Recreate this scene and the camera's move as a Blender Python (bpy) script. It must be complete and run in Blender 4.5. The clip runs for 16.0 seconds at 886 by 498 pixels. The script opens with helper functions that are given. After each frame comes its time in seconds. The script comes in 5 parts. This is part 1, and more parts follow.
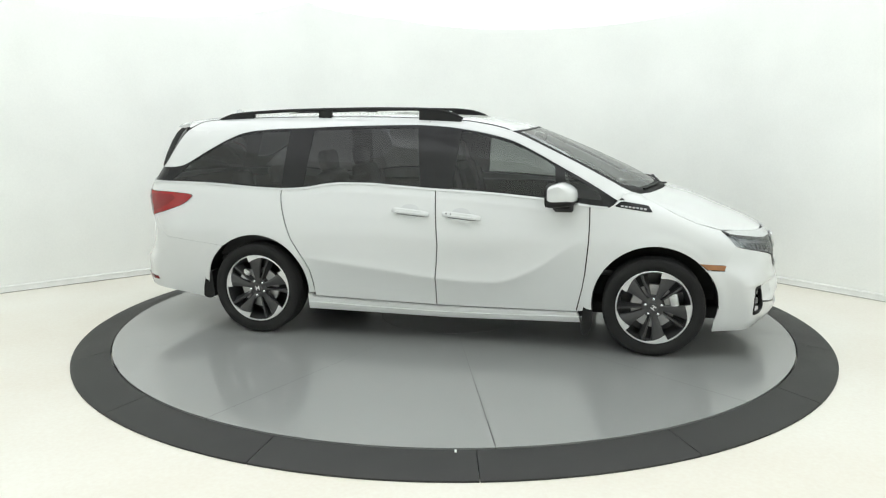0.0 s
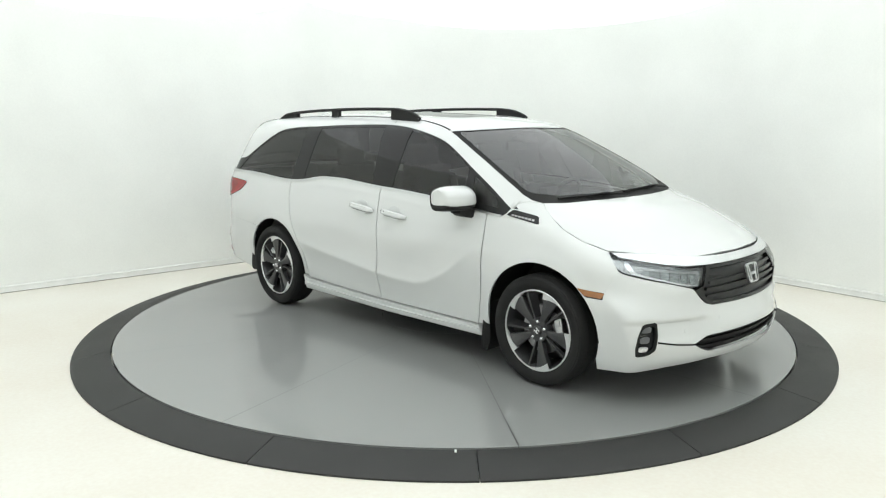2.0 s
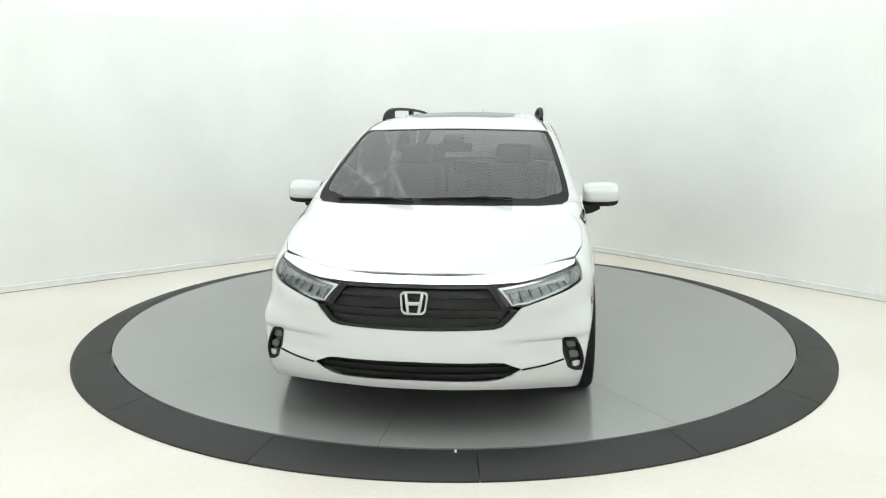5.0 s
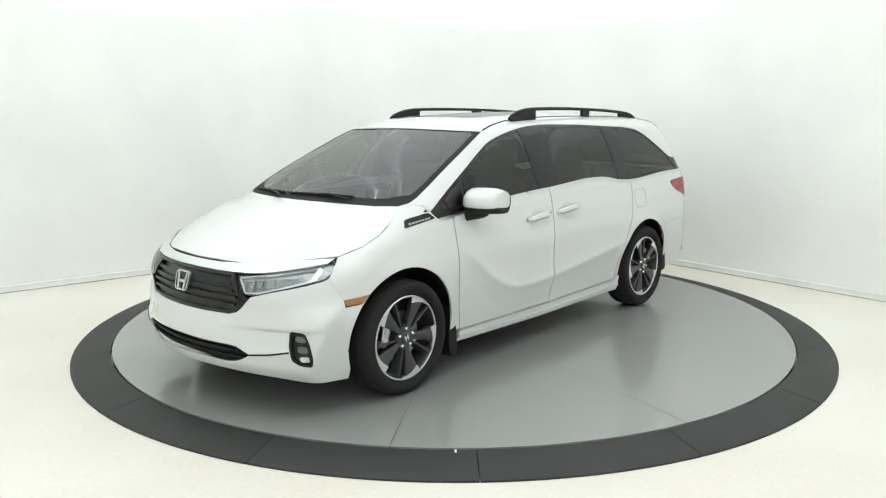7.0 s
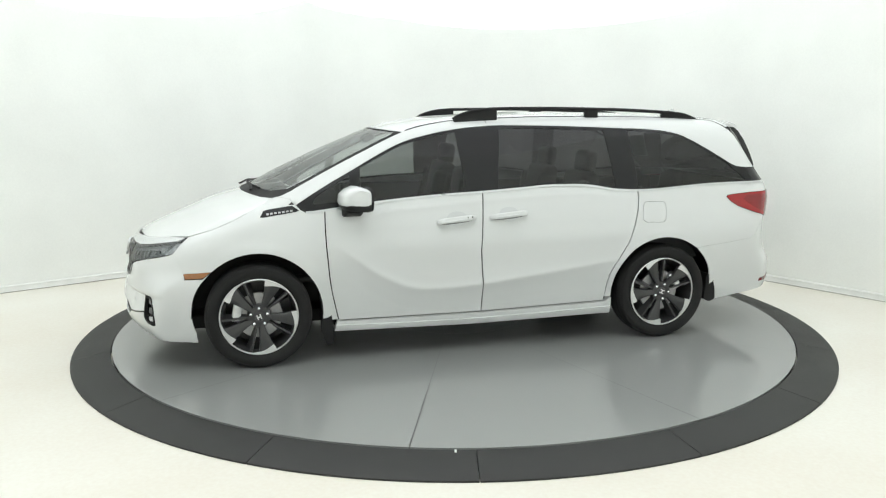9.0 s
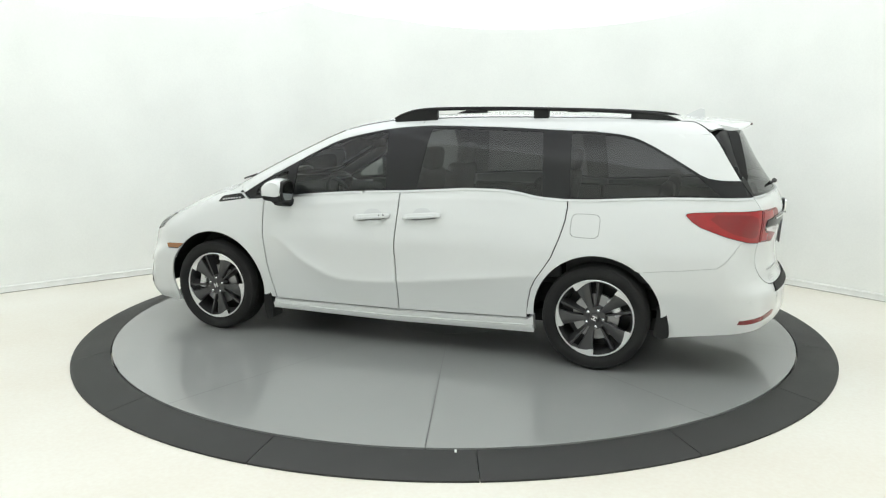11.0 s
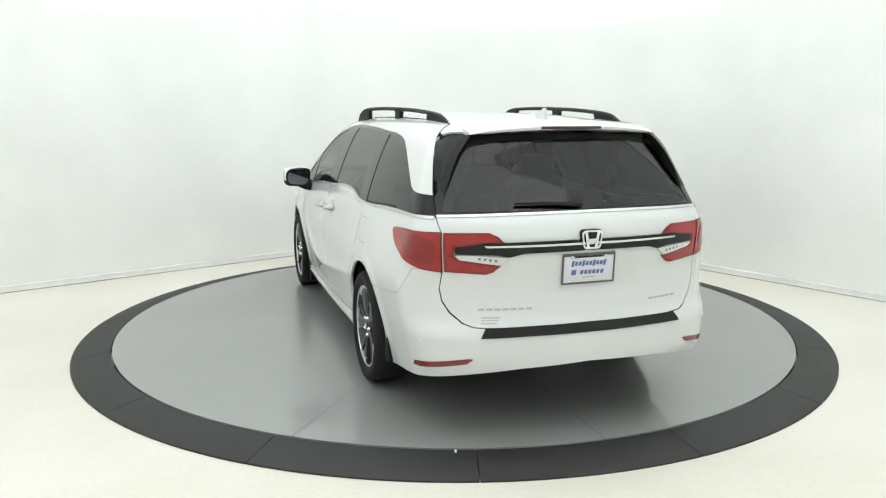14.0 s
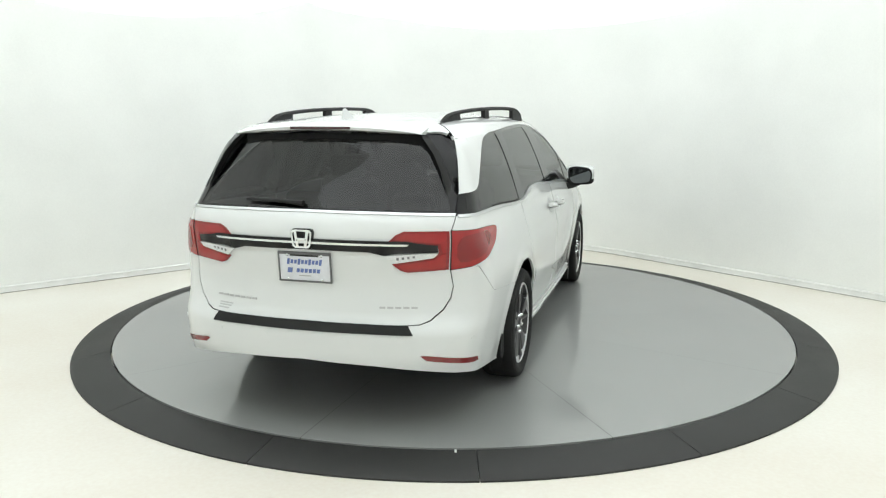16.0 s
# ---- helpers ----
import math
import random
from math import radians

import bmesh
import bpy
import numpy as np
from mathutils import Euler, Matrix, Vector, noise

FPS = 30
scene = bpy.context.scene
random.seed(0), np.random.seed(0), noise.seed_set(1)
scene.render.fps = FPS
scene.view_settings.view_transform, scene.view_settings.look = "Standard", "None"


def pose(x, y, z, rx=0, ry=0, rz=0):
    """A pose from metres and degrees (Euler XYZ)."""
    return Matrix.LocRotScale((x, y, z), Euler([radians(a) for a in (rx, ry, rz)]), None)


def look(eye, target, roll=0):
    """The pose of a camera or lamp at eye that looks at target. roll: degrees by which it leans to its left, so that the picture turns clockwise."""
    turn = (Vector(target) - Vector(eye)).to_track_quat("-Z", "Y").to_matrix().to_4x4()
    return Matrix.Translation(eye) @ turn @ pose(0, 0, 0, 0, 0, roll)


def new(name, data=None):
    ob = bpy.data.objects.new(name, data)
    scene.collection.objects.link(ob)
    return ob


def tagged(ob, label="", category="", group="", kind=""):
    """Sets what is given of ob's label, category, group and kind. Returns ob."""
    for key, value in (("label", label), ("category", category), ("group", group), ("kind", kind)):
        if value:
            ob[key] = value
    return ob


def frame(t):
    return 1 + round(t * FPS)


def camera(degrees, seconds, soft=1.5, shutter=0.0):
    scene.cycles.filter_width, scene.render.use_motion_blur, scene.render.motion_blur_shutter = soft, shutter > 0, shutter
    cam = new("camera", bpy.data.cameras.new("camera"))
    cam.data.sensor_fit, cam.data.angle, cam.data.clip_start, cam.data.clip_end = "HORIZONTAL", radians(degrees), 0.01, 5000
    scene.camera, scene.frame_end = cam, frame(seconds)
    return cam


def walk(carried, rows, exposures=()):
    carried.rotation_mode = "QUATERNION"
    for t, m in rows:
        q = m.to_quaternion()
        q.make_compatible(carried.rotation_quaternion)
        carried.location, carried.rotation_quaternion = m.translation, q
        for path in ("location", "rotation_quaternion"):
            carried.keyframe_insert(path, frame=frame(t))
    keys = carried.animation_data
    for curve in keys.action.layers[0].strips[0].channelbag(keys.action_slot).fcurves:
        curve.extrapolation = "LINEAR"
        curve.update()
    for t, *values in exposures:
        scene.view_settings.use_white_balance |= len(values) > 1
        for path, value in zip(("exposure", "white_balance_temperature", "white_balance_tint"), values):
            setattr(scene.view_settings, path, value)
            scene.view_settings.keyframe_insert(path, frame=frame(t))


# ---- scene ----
# ---- camera: it stands still at the edge of the round studio ----
SECONDS = 16.0
cam = camera(59.54, SECONDS, soft=1.2)
EYE = look((0.0, -6.484, 1.716), (-0.071, -0.577, 0.671), -0.11)
walk(cam, [(0, EYE), (16, EYE)])

# ---- light: big round diffusers overhead, plus a glow added to the unseen ceiling ----
world = bpy.data.worlds.new("world")
scene.world = world
world.use_nodes = True
world.node_tree.nodes["Background"].inputs[0].default_value = (0.9, 0.95, 1.0, 1)
world.node_tree.nodes["Background"].inputs[1].default_value = 0.02
scene.view_settings.exposure = -0.77
LAMP = 1.60          # round diffusers
CEILING_GLOW = 2.05  # glow added to the unseen ceiling above them, to even the light

# turntable angle in degrees, by seconds
TURN = [(0, -11.69), (0.5, -19.81), (1, -28.12), (1.5, -36.59), (2, -45.12), (2.5, -53.81), (3, -62.50), (3.5, -70.93), (4, -79.48), (6.5, -122.79), (7, -131.44), (7.5, -140.03), (8, -148.59), (8.5, -156.91), (9, -165.22), (11.5, -207.96), (12, -216.51), (12.5, -225.10), (13, -233.72), (13.5, -242.31), (14, -251.05), (14.5, -259.82), (15, -268.57), (15.5, -277.29), (16, -285.99)]
# ---- materials ----
def material(name, colour, rough=0.5, metal=0.0, stain=None, emit=0.0, coat=0.0, glass=0.0, spots=0.0, scale=8.0, bump=0.0, fine=120.0, ior=1.5):
    """A surface with stains at one scale and grain at another."""
    m = bpy.data.materials.new(name)
    m.use_nodes = True
    nt = m.node_tree
    b = nt.nodes["Principled BSDF"]
    b.inputs["Base Color"].default_value = (*colour, 1)
    b.inputs["Roughness"].default_value = rough
    b.inputs["Metallic"].default_value = metal
    b.inputs["IOR"].default_value = ior
    b.inputs["Coat Weight"].default_value = coat
    b.inputs["Coat Roughness"].default_value = 0.04
    b.inputs["Transmission Weight"].default_value = glass
    if emit:
        b.inputs["Emission Color"].default_value = (*colour, 1)
        b.inputs["Emission Strength"].default_value = emit
    if spots or bump:
        tc = nt.nodes.new("ShaderNodeTexCoord")
        n1 = nt.nodes.new("ShaderNodeTexNoise")
        n1.inputs["Scale"].default_value, n1.inputs["Detail"].default_value = scale, 6
        n2 = nt.nodes.new("ShaderNodeTexNoise")
        n2.inputs["Scale"].default_value, n2.inputs["Detail"].default_value = fine, 3
        for n in (n1, n2):
            nt.links.new(tc.outputs["Object"], n.inputs["Vector"])
        if spots:
            mix = nt.nodes.new("ShaderNodeMix")
            mix.data_type = "RGBA"
            mix.inputs["A"].default_value = (*(stain or [c * (1 - spots) for c in colour]), 1)
            mix.inputs["B"].default_value = (*[min(1, c * (1 + spots * 0.6)) for c in colour], 1)
            add = nt.nodes.new("ShaderNodeMath")
            add.operation = "MULTIPLY_ADD"
            nt.links.new(n2.outputs["Fac"], add.inputs[0])
            add.inputs[1].default_value = 0.35
            nt.links.new(n1.outputs["Fac"], add.inputs[2])
            ramp = nt.nodes.new("ShaderNodeMapRange")
            ramp.inputs[1].default_value, ramp.inputs[2].default_value = 0.45, 0.9
            nt.links.new(add.outputs[0], ramp.inputs[0])
            nt.links.new(ramp.outputs[0], mix.inputs["Factor"])
            nt.links.new(mix.outputs["Result"], b.inputs["Base Color"])
            rr = nt.nodes.new("ShaderNodeMapRange")
            rr.inputs[3].default_value, rr.inputs[4].default_value = rough * 0.85, min(1, rough * 1.2)
            nt.links.new(n1.outputs["Fac"], rr.inputs[0])
            nt.links.new(rr.outputs[0], b.inputs["Roughness"])
        if bump:
            bp = nt.nodes.new("ShaderNodeBump")
            bp.inputs["Strength"].default_value, bp.inputs["Distance"].default_value = bump, 0.002
            nt.links.new(n2.outputs["Fac"], bp.inputs["Height"])
            nt.links.new(bp.outputs[0], b.inputs["Normal"])
    return m


WALL = material("white_wall_paint", (0.915, 0.93, 0.895), 0.6, spots=0.06, scale=0.9, bump=0.1, fine=60)
SKIRTING = material("white_vinyl_skirting", (0.84, 0.85, 0.82), 0.35, spots=0.10, scale=3)
FLOOR = material("cream_floor_paint", (0.775, 0.762, 0.70), 0.45, stain=(0.73, 0.68, 0.59), spots=0.10, scale=0.55, bump=0.15, fine=40)
CEILING = material("unseen_glowing_ceiling", (0.955, 0.985, 1.0), 0.7, emit=CEILING_GLOW)
DISC = material("grey_turntable_paint", (0.285, 0.29, 0.285), 0.24, coat=0.45, spots=0.02, scale=0.9, bump=0.04, fine=300)
FLOOR_JOINT = material("dark_floor_joint", (0.31, 0.29, 0.26), 0.8, spots=0.5, scale=2.2)
SEAM = material("dark_seam", (0.10, 0.10, 0.10), 0.6)
RUBBER = material("black_rubber", (0.021, 0.021, 0.020), 0.6, spots=0.25, scale=4, bump=0.5, fine=300)
GLOW = material("lit_diffuser", (0.955, 0.985, 1.0), 0.5, emit=LAMP)
RIMGLOW = material("translucent_rim", (0.955, 0.985, 1.0), 0.5, emit=LAMP)
METAL = material("galvanised_rim", (0.55, 0.56, 0.58), 0.35, metal=1.0)
PAINT = material("pearl_white_car_paint", (0.735, 0.75, 0.745), 0.24, coat=0.8)
BLACK = material("gloss_black_trim", (0.012, 0.012, 0.013), 0.08, ior=1.37)
MATTE = material("matt_black_plastic", (0.014, 0.014, 0.014), 0.62, spots=0.2, scale=14, bump=0.3, fine=400, ior=1.35)


# ---- mesh helpers ----
def mesh_of(name, verts, faces, mat, smooth=True):
    me = bpy.data.meshes.new(name)
    me.from_pydata([tuple(v) for v in verts], [], [tuple(int(i) for i in f) for f in faces])
    me.materials.append(mat)
    me.polygons.foreach_set("use_smooth", [smooth] * len(me.polygons))
    me.update()
    return me


def ob_of(name, verts, faces, mat, parent=None, label="", smooth=True, angle=None):
    ob = new(name, mesh_of(name, verts, faces, mat, smooth))
    if angle is not None:
        ob.data.set_sharp_from_angle(angle=radians(angle))
    ob.parent = parent
    if label:
        tagged(ob, label)
    return ob


def part(name, bm, mat, parent, label="", angle=40):
    """Links a bmesh as one mesh object under a thing or a part."""
    me = bpy.data.meshes.new(name)
    bmesh.ops.recalc_face_normals(bm, faces=bm.faces[:])
    bm.to_mesh(me)
    bm.free()
    me.materials.append(mat)
    me.polygons.foreach_set("use_smooth", [True] * len(me.polygons))
    me.set_sharp_from_angle(angle=radians(angle))
    ob = new(name, me)
    ob.parent = parent
    if label:
        tagged(ob, label)
    return ob


def lathe(profile, steps, close=False, start=0.0, end=2 * math.pi):
    """Turns (r, z) round the z axis. Gives verts and faces."""
    full = abs(end - start) > 2 * math.pi - 1e-6
    n, k = steps if full else steps + 1, len(profile)
    verts = [(r * math.cos(a), r * math.sin(a), z) for i in range(n) for a in [start + (end - start) * i / steps] for r, z in profile]
    faces = []
    for i in range(steps):
        j = (i + 1) % n
        for p in range(k if close else k - 1):
            q = (p + 1) % k
            faces.append((i * k + p, j * k + p, j * k + q, i * k + q))
    if close and not full:
        faces += [tuple(range(k - 1, -1, -1)), tuple((n - 1) * k + p for p in range(k))]
    return verts, faces


# ---- the studio: a white room with rounded corners ----
FLOOR_Z = -0.055
ROOM_TURN = radians(39.4)
ROOM = (-5.7, 3.591, -5.7, 3.621)
CORNERS = (2.6, 1.2, 1.2, 1.2)
ROOM_TOP = 6.4


def room_line(grow, n=16):
    """The room's outline, a turned square with rounded corners, set out by grow."""
    x0, x1, y0, y1 = ROOM
    out = []
    for q, (sx, sy) in enumerate(((1, 1), (-1, 1), (-1, -1), (1, -1))):
        r = CORNERS[q] + grow
        cx = (x1 - CORNERS[q]) if sx > 0 else (x0 + CORNERS[q])
        cy = (y1 - CORNERS[q]) if sy > 0 else (y0 + CORNERS[q])
        for i in range(n + 1):
            t = math.pi / 2 * (q + i / n)
            out.append((cx + r * math.cos(t), cy + r * math.sin(t)))
        if q == 0:
            n = 8
    c, s = math.cos(ROOM_TURN), math.sin(ROOM_TURN)
    return [(x * c - y * s, x * s + y * c) for x, y in out]


def ring_wall(name, profile, mat):
    """Sweeps (outward, z) round the room's outline."""
    lines = [room_line(g) for g, z in profile]
    n, k = len(lines[0]), len(profile)
    verts = [(*lines[p][i], profile[p][1]) for i in range(n) for p in range(k)]
    faces = [(i * k + p, i * k + (p + 1) % k, (i + 1) % n * k + (p + 1) % k, (i + 1) % n * k + p) for i in range(n) for p in range(k)]
    return ob_of(name, verts, faces, mat, angle=40)


tagged(ring_wall("wall_round", [(0, FLOOR_Z), (0, ROOM_TOP), (0.15, ROOM_TOP), (0.15, FLOOR_Z)], WALL), "curved white painted studio wall with scuffs", "wall", kind="structure")
tagged(ring_wall("baseboard", [(-0.012, FLOOR_Z + 0.007), (-0.030, FLOOR_Z + 0.007), (-0.026, FLOOR_Z + 0.022), (-0.021, FLOOR_Z + 0.052), (-0.023, FLOOR_Z + 0.060), (-0.016, FLOOR_Z + 0.069), (-0.003, FLOOR_Z + 0.071), (-0.003, FLOOR_Z + 0.007)], SKIRTING),
       "pale vinyl skirting along the curved wall", "baseboard", kind="structure")


# A dark strip runs along the gap under the skirting.
tagged(ring_wall("trim", [(-0.020, FLOOR_Z), (-0.020, FLOOR_Z + 0.006), (-0.003, FLOOR_Z + 0.006), (-0.003, FLOOR_Z)], FLOOR_JOINT), "dark joint strip under the skirting", "trim", kind="structure")


def slab(name, z0, z1, grow, mat):
    line = room_line(grow)
    n = len(line)
    verts = [(x, y, z) for z in (z0, z1) for x, y in line]
    faces = [tuple(range(n - 1, -1, -1)), tuple(range(n, 2 * n))] + [(i, (i + 1) % n, n + (i + 1) % n, n + i) for i in range(n)]
    return ob_of(name, verts, faces, mat, smooth=False)


tagged(slab("floor", FLOOR_Z - 0.1, FLOOR_Z, 0.15, FLOOR), "cream painted concrete floor with faint stains", "floor", kind="structure")
# The ceiling is out of view; its glow is added to fill the room.
tagged(slab("ceiling", ROOM_TOP, ROOM_TOP + 0.1, 0.15, CEILING), "unseen white ceiling with an even glow added to light the room", "ceiling", kind="structure")


def ceiling_light(x, y, z, a, b, turn):
    """A flat oval diffuser with a thin rim, hung on two rods."""
    thing = new("ceiling_light")
    thing.matrix_basis = pose(x, y, z, 0, 0, turn)
    tagged(thing, "large round white lit diffuser hung from the ceiling", "ceiling light", "round diffusers overhead")
    verts, faces = lathe([(0.0001, 0.0), (0.97, 0.0), (0.985, 0.004), (0.985, 0.02), (0.0001, 0.02)], 72)
    ob_of("diffuser", [(p[0] * a, p[1] * b, p[2]) for p in verts], faces, GLOW, thing, angle=30)
    verts, faces = lathe([(0.9865, -0.002), (0.99, -0.003), (0.992, 0.0), (0.992, 0.022), (0.9865, 0.022)], 72, True)
    ob_of("rim", [(p[0] * a, p[1] * b, p[2]) for p in verts], faces, RIMGLOW, thing, angle=30)
    for s in (-0.5, 0.5):
        verts, faces = lathe([(0.006, 0.02), (0.006, ROOM_TOP - z)], 8)
        ob_of("rod", [(p[0] + s * a, p[1], p[2]) for p in verts], faces, METAL, thing)
    return thing


# Only far rims are in view; near halves are stretched to shade the car.
for row in ((0.72, 0.05, 2.60, 1.48, 2.20, 0), (0.15, -0.17, 2.66, 1.40, 2.10, 10), (-2.14, -0.50, 2.60, 1.06, 1.60, 25)):
    ceiling_light(*row)

# ---- the turntable and its rubber ramp ----
DISC_R, RAMP_R = 2.707, 2.985
turntable = new("turntable")
tagged(turntable, "round grey painted steel car turntable with radial seams", "turntable")
v, f = lathe([(0.0001, -0.012), (DISC_R - 0.01, -0.012), (DISC_R - 0.01, -0.05), (0.0001, -0.05)], 120)
ob_of("deck_frame", v, f, SEAM, turntable, "dark steel frame under the deck plates", angle=30)
v, f = lathe([(0.0001, 0.0), (0.599, 0.0), (0.6, -0.001), (0.6, -0.012)], 60)
ob_of("centre_plate", v, f, DISC, turntable, "round grey centre plate", angle=30)
sector = None
for i in range(10):
    h = radians(18) - 0.0011
    if sector is None:
        v, f = lathe([(0.603, -0.011), (0.603, 0.0), (DISC_R - 0.001, 0.0), (DISC_R, -0.001), (DISC_R, -0.05)], 20, False, -h, h)
        sector = mesh_of("deck_plate", v, f, DISC)
        sector.set_sharp_from_angle(angle=radians(30))
    ob = new("deck_plate", sector)
    ob.parent = turntable
    ob.matrix_basis = pose(0, 0, 0, 0, 0, -1.5 + 18 + 36 * i)
ramp = new("rubber_ramp")
tagged(ramp, "black rubber ramp ring round the turntable", "ramp")
JOINTS = [-157.0 + 23.2 * i for i in range(15)] + [203]
for a0, a1 in zip(JOINTS, JOINTS[1:]):
    v, f = lathe([(DISC_R + 0.010, -0.006), (DISC_R + 0.03, -0.004), (RAMP_R - 0.01, -0.040), (RAMP_R, -0.045), (RAMP_R, FLOOR_Z), (DISC_R + 0.010, FLOOR_Z)], 14, True, radians(a0 + 0.05), radians(a1 - 0.05))
    ob_of("rubber_segment", v, f, RUBBER, ramp, angle=30)
v, f = lathe([(2.728, -0.002), (2.728, 0.001), (2.752, -0.002), (2.752, -0.005)], 2, True, radians(-89.75), radians(-89.50))
ob_of("marker_tab", v, f, WALL, ramp, "small white marker tab")
# ---- the car's body as one smooth form, in the car's own space: x forward, y to its left, z up ----
def pchip(xs, ys):
    """A smooth curve through (xs, ys) that does not overshoot."""
    xs, ys = np.array(xs, float), np.array(ys, float)
    h, d = np.diff(xs), np.diff(ys) / np.diff(xs)
    m = np.zeros(len(xs))
    m[0], m[-1] = d[0], d[-1]
    for i in range(1, len(xs) - 1):
        if d[i - 1] * d[i] > 0:
            w1, w2 = 2 * h[i] + h[i - 1], h[i] + 2 * h[i - 1]
            m[i] = (w1 + w2) / (w1 / d[i - 1] + w2 / d[i])

    def curve(q):
        q = np.clip(q, xs[0], xs[-1])
        i = np.clip(np.searchsorted(xs, q) - 1, 0, len(xs) - 2)
        s = (q - xs[i]) / h[i]
        return (ys[i] * (1 + 2 * s) * (1 - s) ** 2 + m[i] * h[i] * s * (1 - s) ** 2
                + ys[i + 1] * s * s * (3 - 2 * s) + m[i + 1] * h[i] * s * s * (s - 1))
    return curve


# half width by height, and its taper along the car
WIDTH = pchip([0.15, 0.24, 0.32, 0.45, 0.60, 0.78, 0.92, 1.05, 1.15, 1.30, 1.45, 1.58, 1.70, 1.80],
              [0.880, 0.915, 0.930, 0.950, 0.972, 0.985, 0.965, 0.935, 0.905, 0.855, 0.795, 0.730, 0.640, 0.50])
TAPER = pchip([-2.80, -2.45, -2.10, -1.60, -0.90, 0.90, 1.50, 1.95, 2.40], [0.090, 0.045, 0.020, 0.004, 0, 0, 0.008, 0.040, 0.12])
# height of the middle line, from the rear edge of the roof to the nose
TOP = pchip([-2.70, -2.45, -2.10, -1.50, -0.70, 0.00, 0.40, 0.58, 0.85, 1.10, 1.35, 1.60, 1.80, 2.00, 2.20, 2.34, 2.46, 2.60],
            [1.58, 1.640, 1.675, 1.705, 1.715, 1.695, 1.645, 1.595, 1.490, 1.385, 1.270, 1.145, 1.090, 1.010, 0.925, 0.860, 0.76, 0.60])
CROWN = pchip([-2.7, -1.5, 0.0, 0.5, 1.0, 1.6, 2.4], [0.050, 0.044, 0.040, 0.032, 0.026, 0.030, 0.06])
BOW = pchip([-2.7, 0.0, 0.5, 1.0, 1.6, 2.4], [0.0, 0.0, 0.14, 0.24, 0.26, 0.26])
NOSE = pchip([0.14, 0.22, 0.30, 0.42, 0.55, 0.66, 0.78, 0.86, 1.00, 1.2], [2.28, 2.40, 2.455, 2.465, 2.440, 2.415, 2.405, 2.375, 2.20, 1.9])
TAIL = pchip([0.20, 0.32, 0.42, 0.55, 0.60, 0.64, 0.80, 0.95, 1.06, 1.14, 1.20, 1.40, 1.60, 1.75],
             [2.60, 2.690, 2.715, 2.712, 2.686, 2.662, 2.640, 2.655, 2.665, 2.645, 2.602, 2.468, 2.365, 2.30])

# the swept crease on the doors, and how far the skin steps in below it
CREASE = pchip([-1.35, -1.0, -0.5, -0.07, 0.20, 0.35, 0.47, 0.60, 0.72, 0.83, 0.95, 1.1], [0.650, 0.610, 0.548, 0.500, 0.484, 0.486, 0.510, 0.566, 0.635, 0.720, 0.80, 0.86])
HOLLOW_IN = pchip([-1.45, -1.05, -0.7, 0.5, 0.80, 1.03], [0.0, 0.010, 0.016, 0.018, 0.011, 0.0])
SHOULDER = pchip([-1.3, -0.8, -0.4, 0.0, 0.5, 1.1], [1.080, 1.120, 1.110, 1.088, 1.048, 0.985])


def smax(a, b, k):
    h = np.maximum(k - np.abs(a - b), 0) / k
    return np.maximum(a, b) + h * h * k / 4


def form(x, y, z):
    """Below nought inside the body, above it outside, nought on its skin."""
    a = np.abs(y)
    # the sculpted flank: the skin folds out to a swept crease and in again below it
    drop = CREASE(x) - z
    under = 0.004 * np.log1p(np.exp(np.clip(drop / 0.004, -40, 40)))
    over = 0.004 * np.log1p(np.exp(np.clip(-drop / 0.004, -40, 60)))
    low = 1 / (1 + np.exp(np.clip((z - 0.63) / 0.03, -40, 40)))
    wide = WIDTH(z) - TAPER(x) * np.where(x > 0, 1 - 0.60 * low, 1) + HOLLOW_IN(x) * 1.45 * (np.exp(-under / 0.10 - over / 0.065) - 0.12)
    # the shoulder fold under the windows
    wide = wide + 0.0045 * np.exp(-np.abs(z - SHOULDER(x)) / 0.035) * np.exp(-((x + 0.1) / 1.12) ** 8)
    # the hollow above the crease on the doors
    wide = wide - 0.003 * np.exp(-((z - CREASE(x) - 0.17) / 0.10) ** 2) * np.exp(-((x + 0.05) / 0.85) ** 4)
    # the soft lip over the wheels
    for cx, r in ((1.50, 0.432), (-1.505, 0.420)):
        far = np.hypot(x - cx, z - 0.362) - r
        wide = wide + 0.007 / (1 + np.exp(np.clip((far - 0.055) / 0.012, -40, 40)))
    side = a - wide
    top = (z - TOP(x + BOW(x) * a * a) + CROWN(x) * (a / 0.7) ** 2) * 0.9
    front = x - NOSE(z) + (0.23 + 0.09 * low) * a * a + (0.30 - 0.27 * low) * a ** 6
    front = front + 0.020 / (1 + np.exp(np.clip((0.405 - z) / 0.012, -40, 40))) / (1 + np.exp(np.clip((z - 0.516) / 0.004, -40, 40))) * np.clip((a - 0.38) / 0.22, 0, 1)
    rear = -x - TAIL(z) + 0.24 * a * a + 0.08 * a ** 6
    return smax(smax(side, top, 0.105), smax(front, rear, 0.01), np.where(x > 0, 0.11 - 0.06 * low, 0.11))


SPINE = 1.45


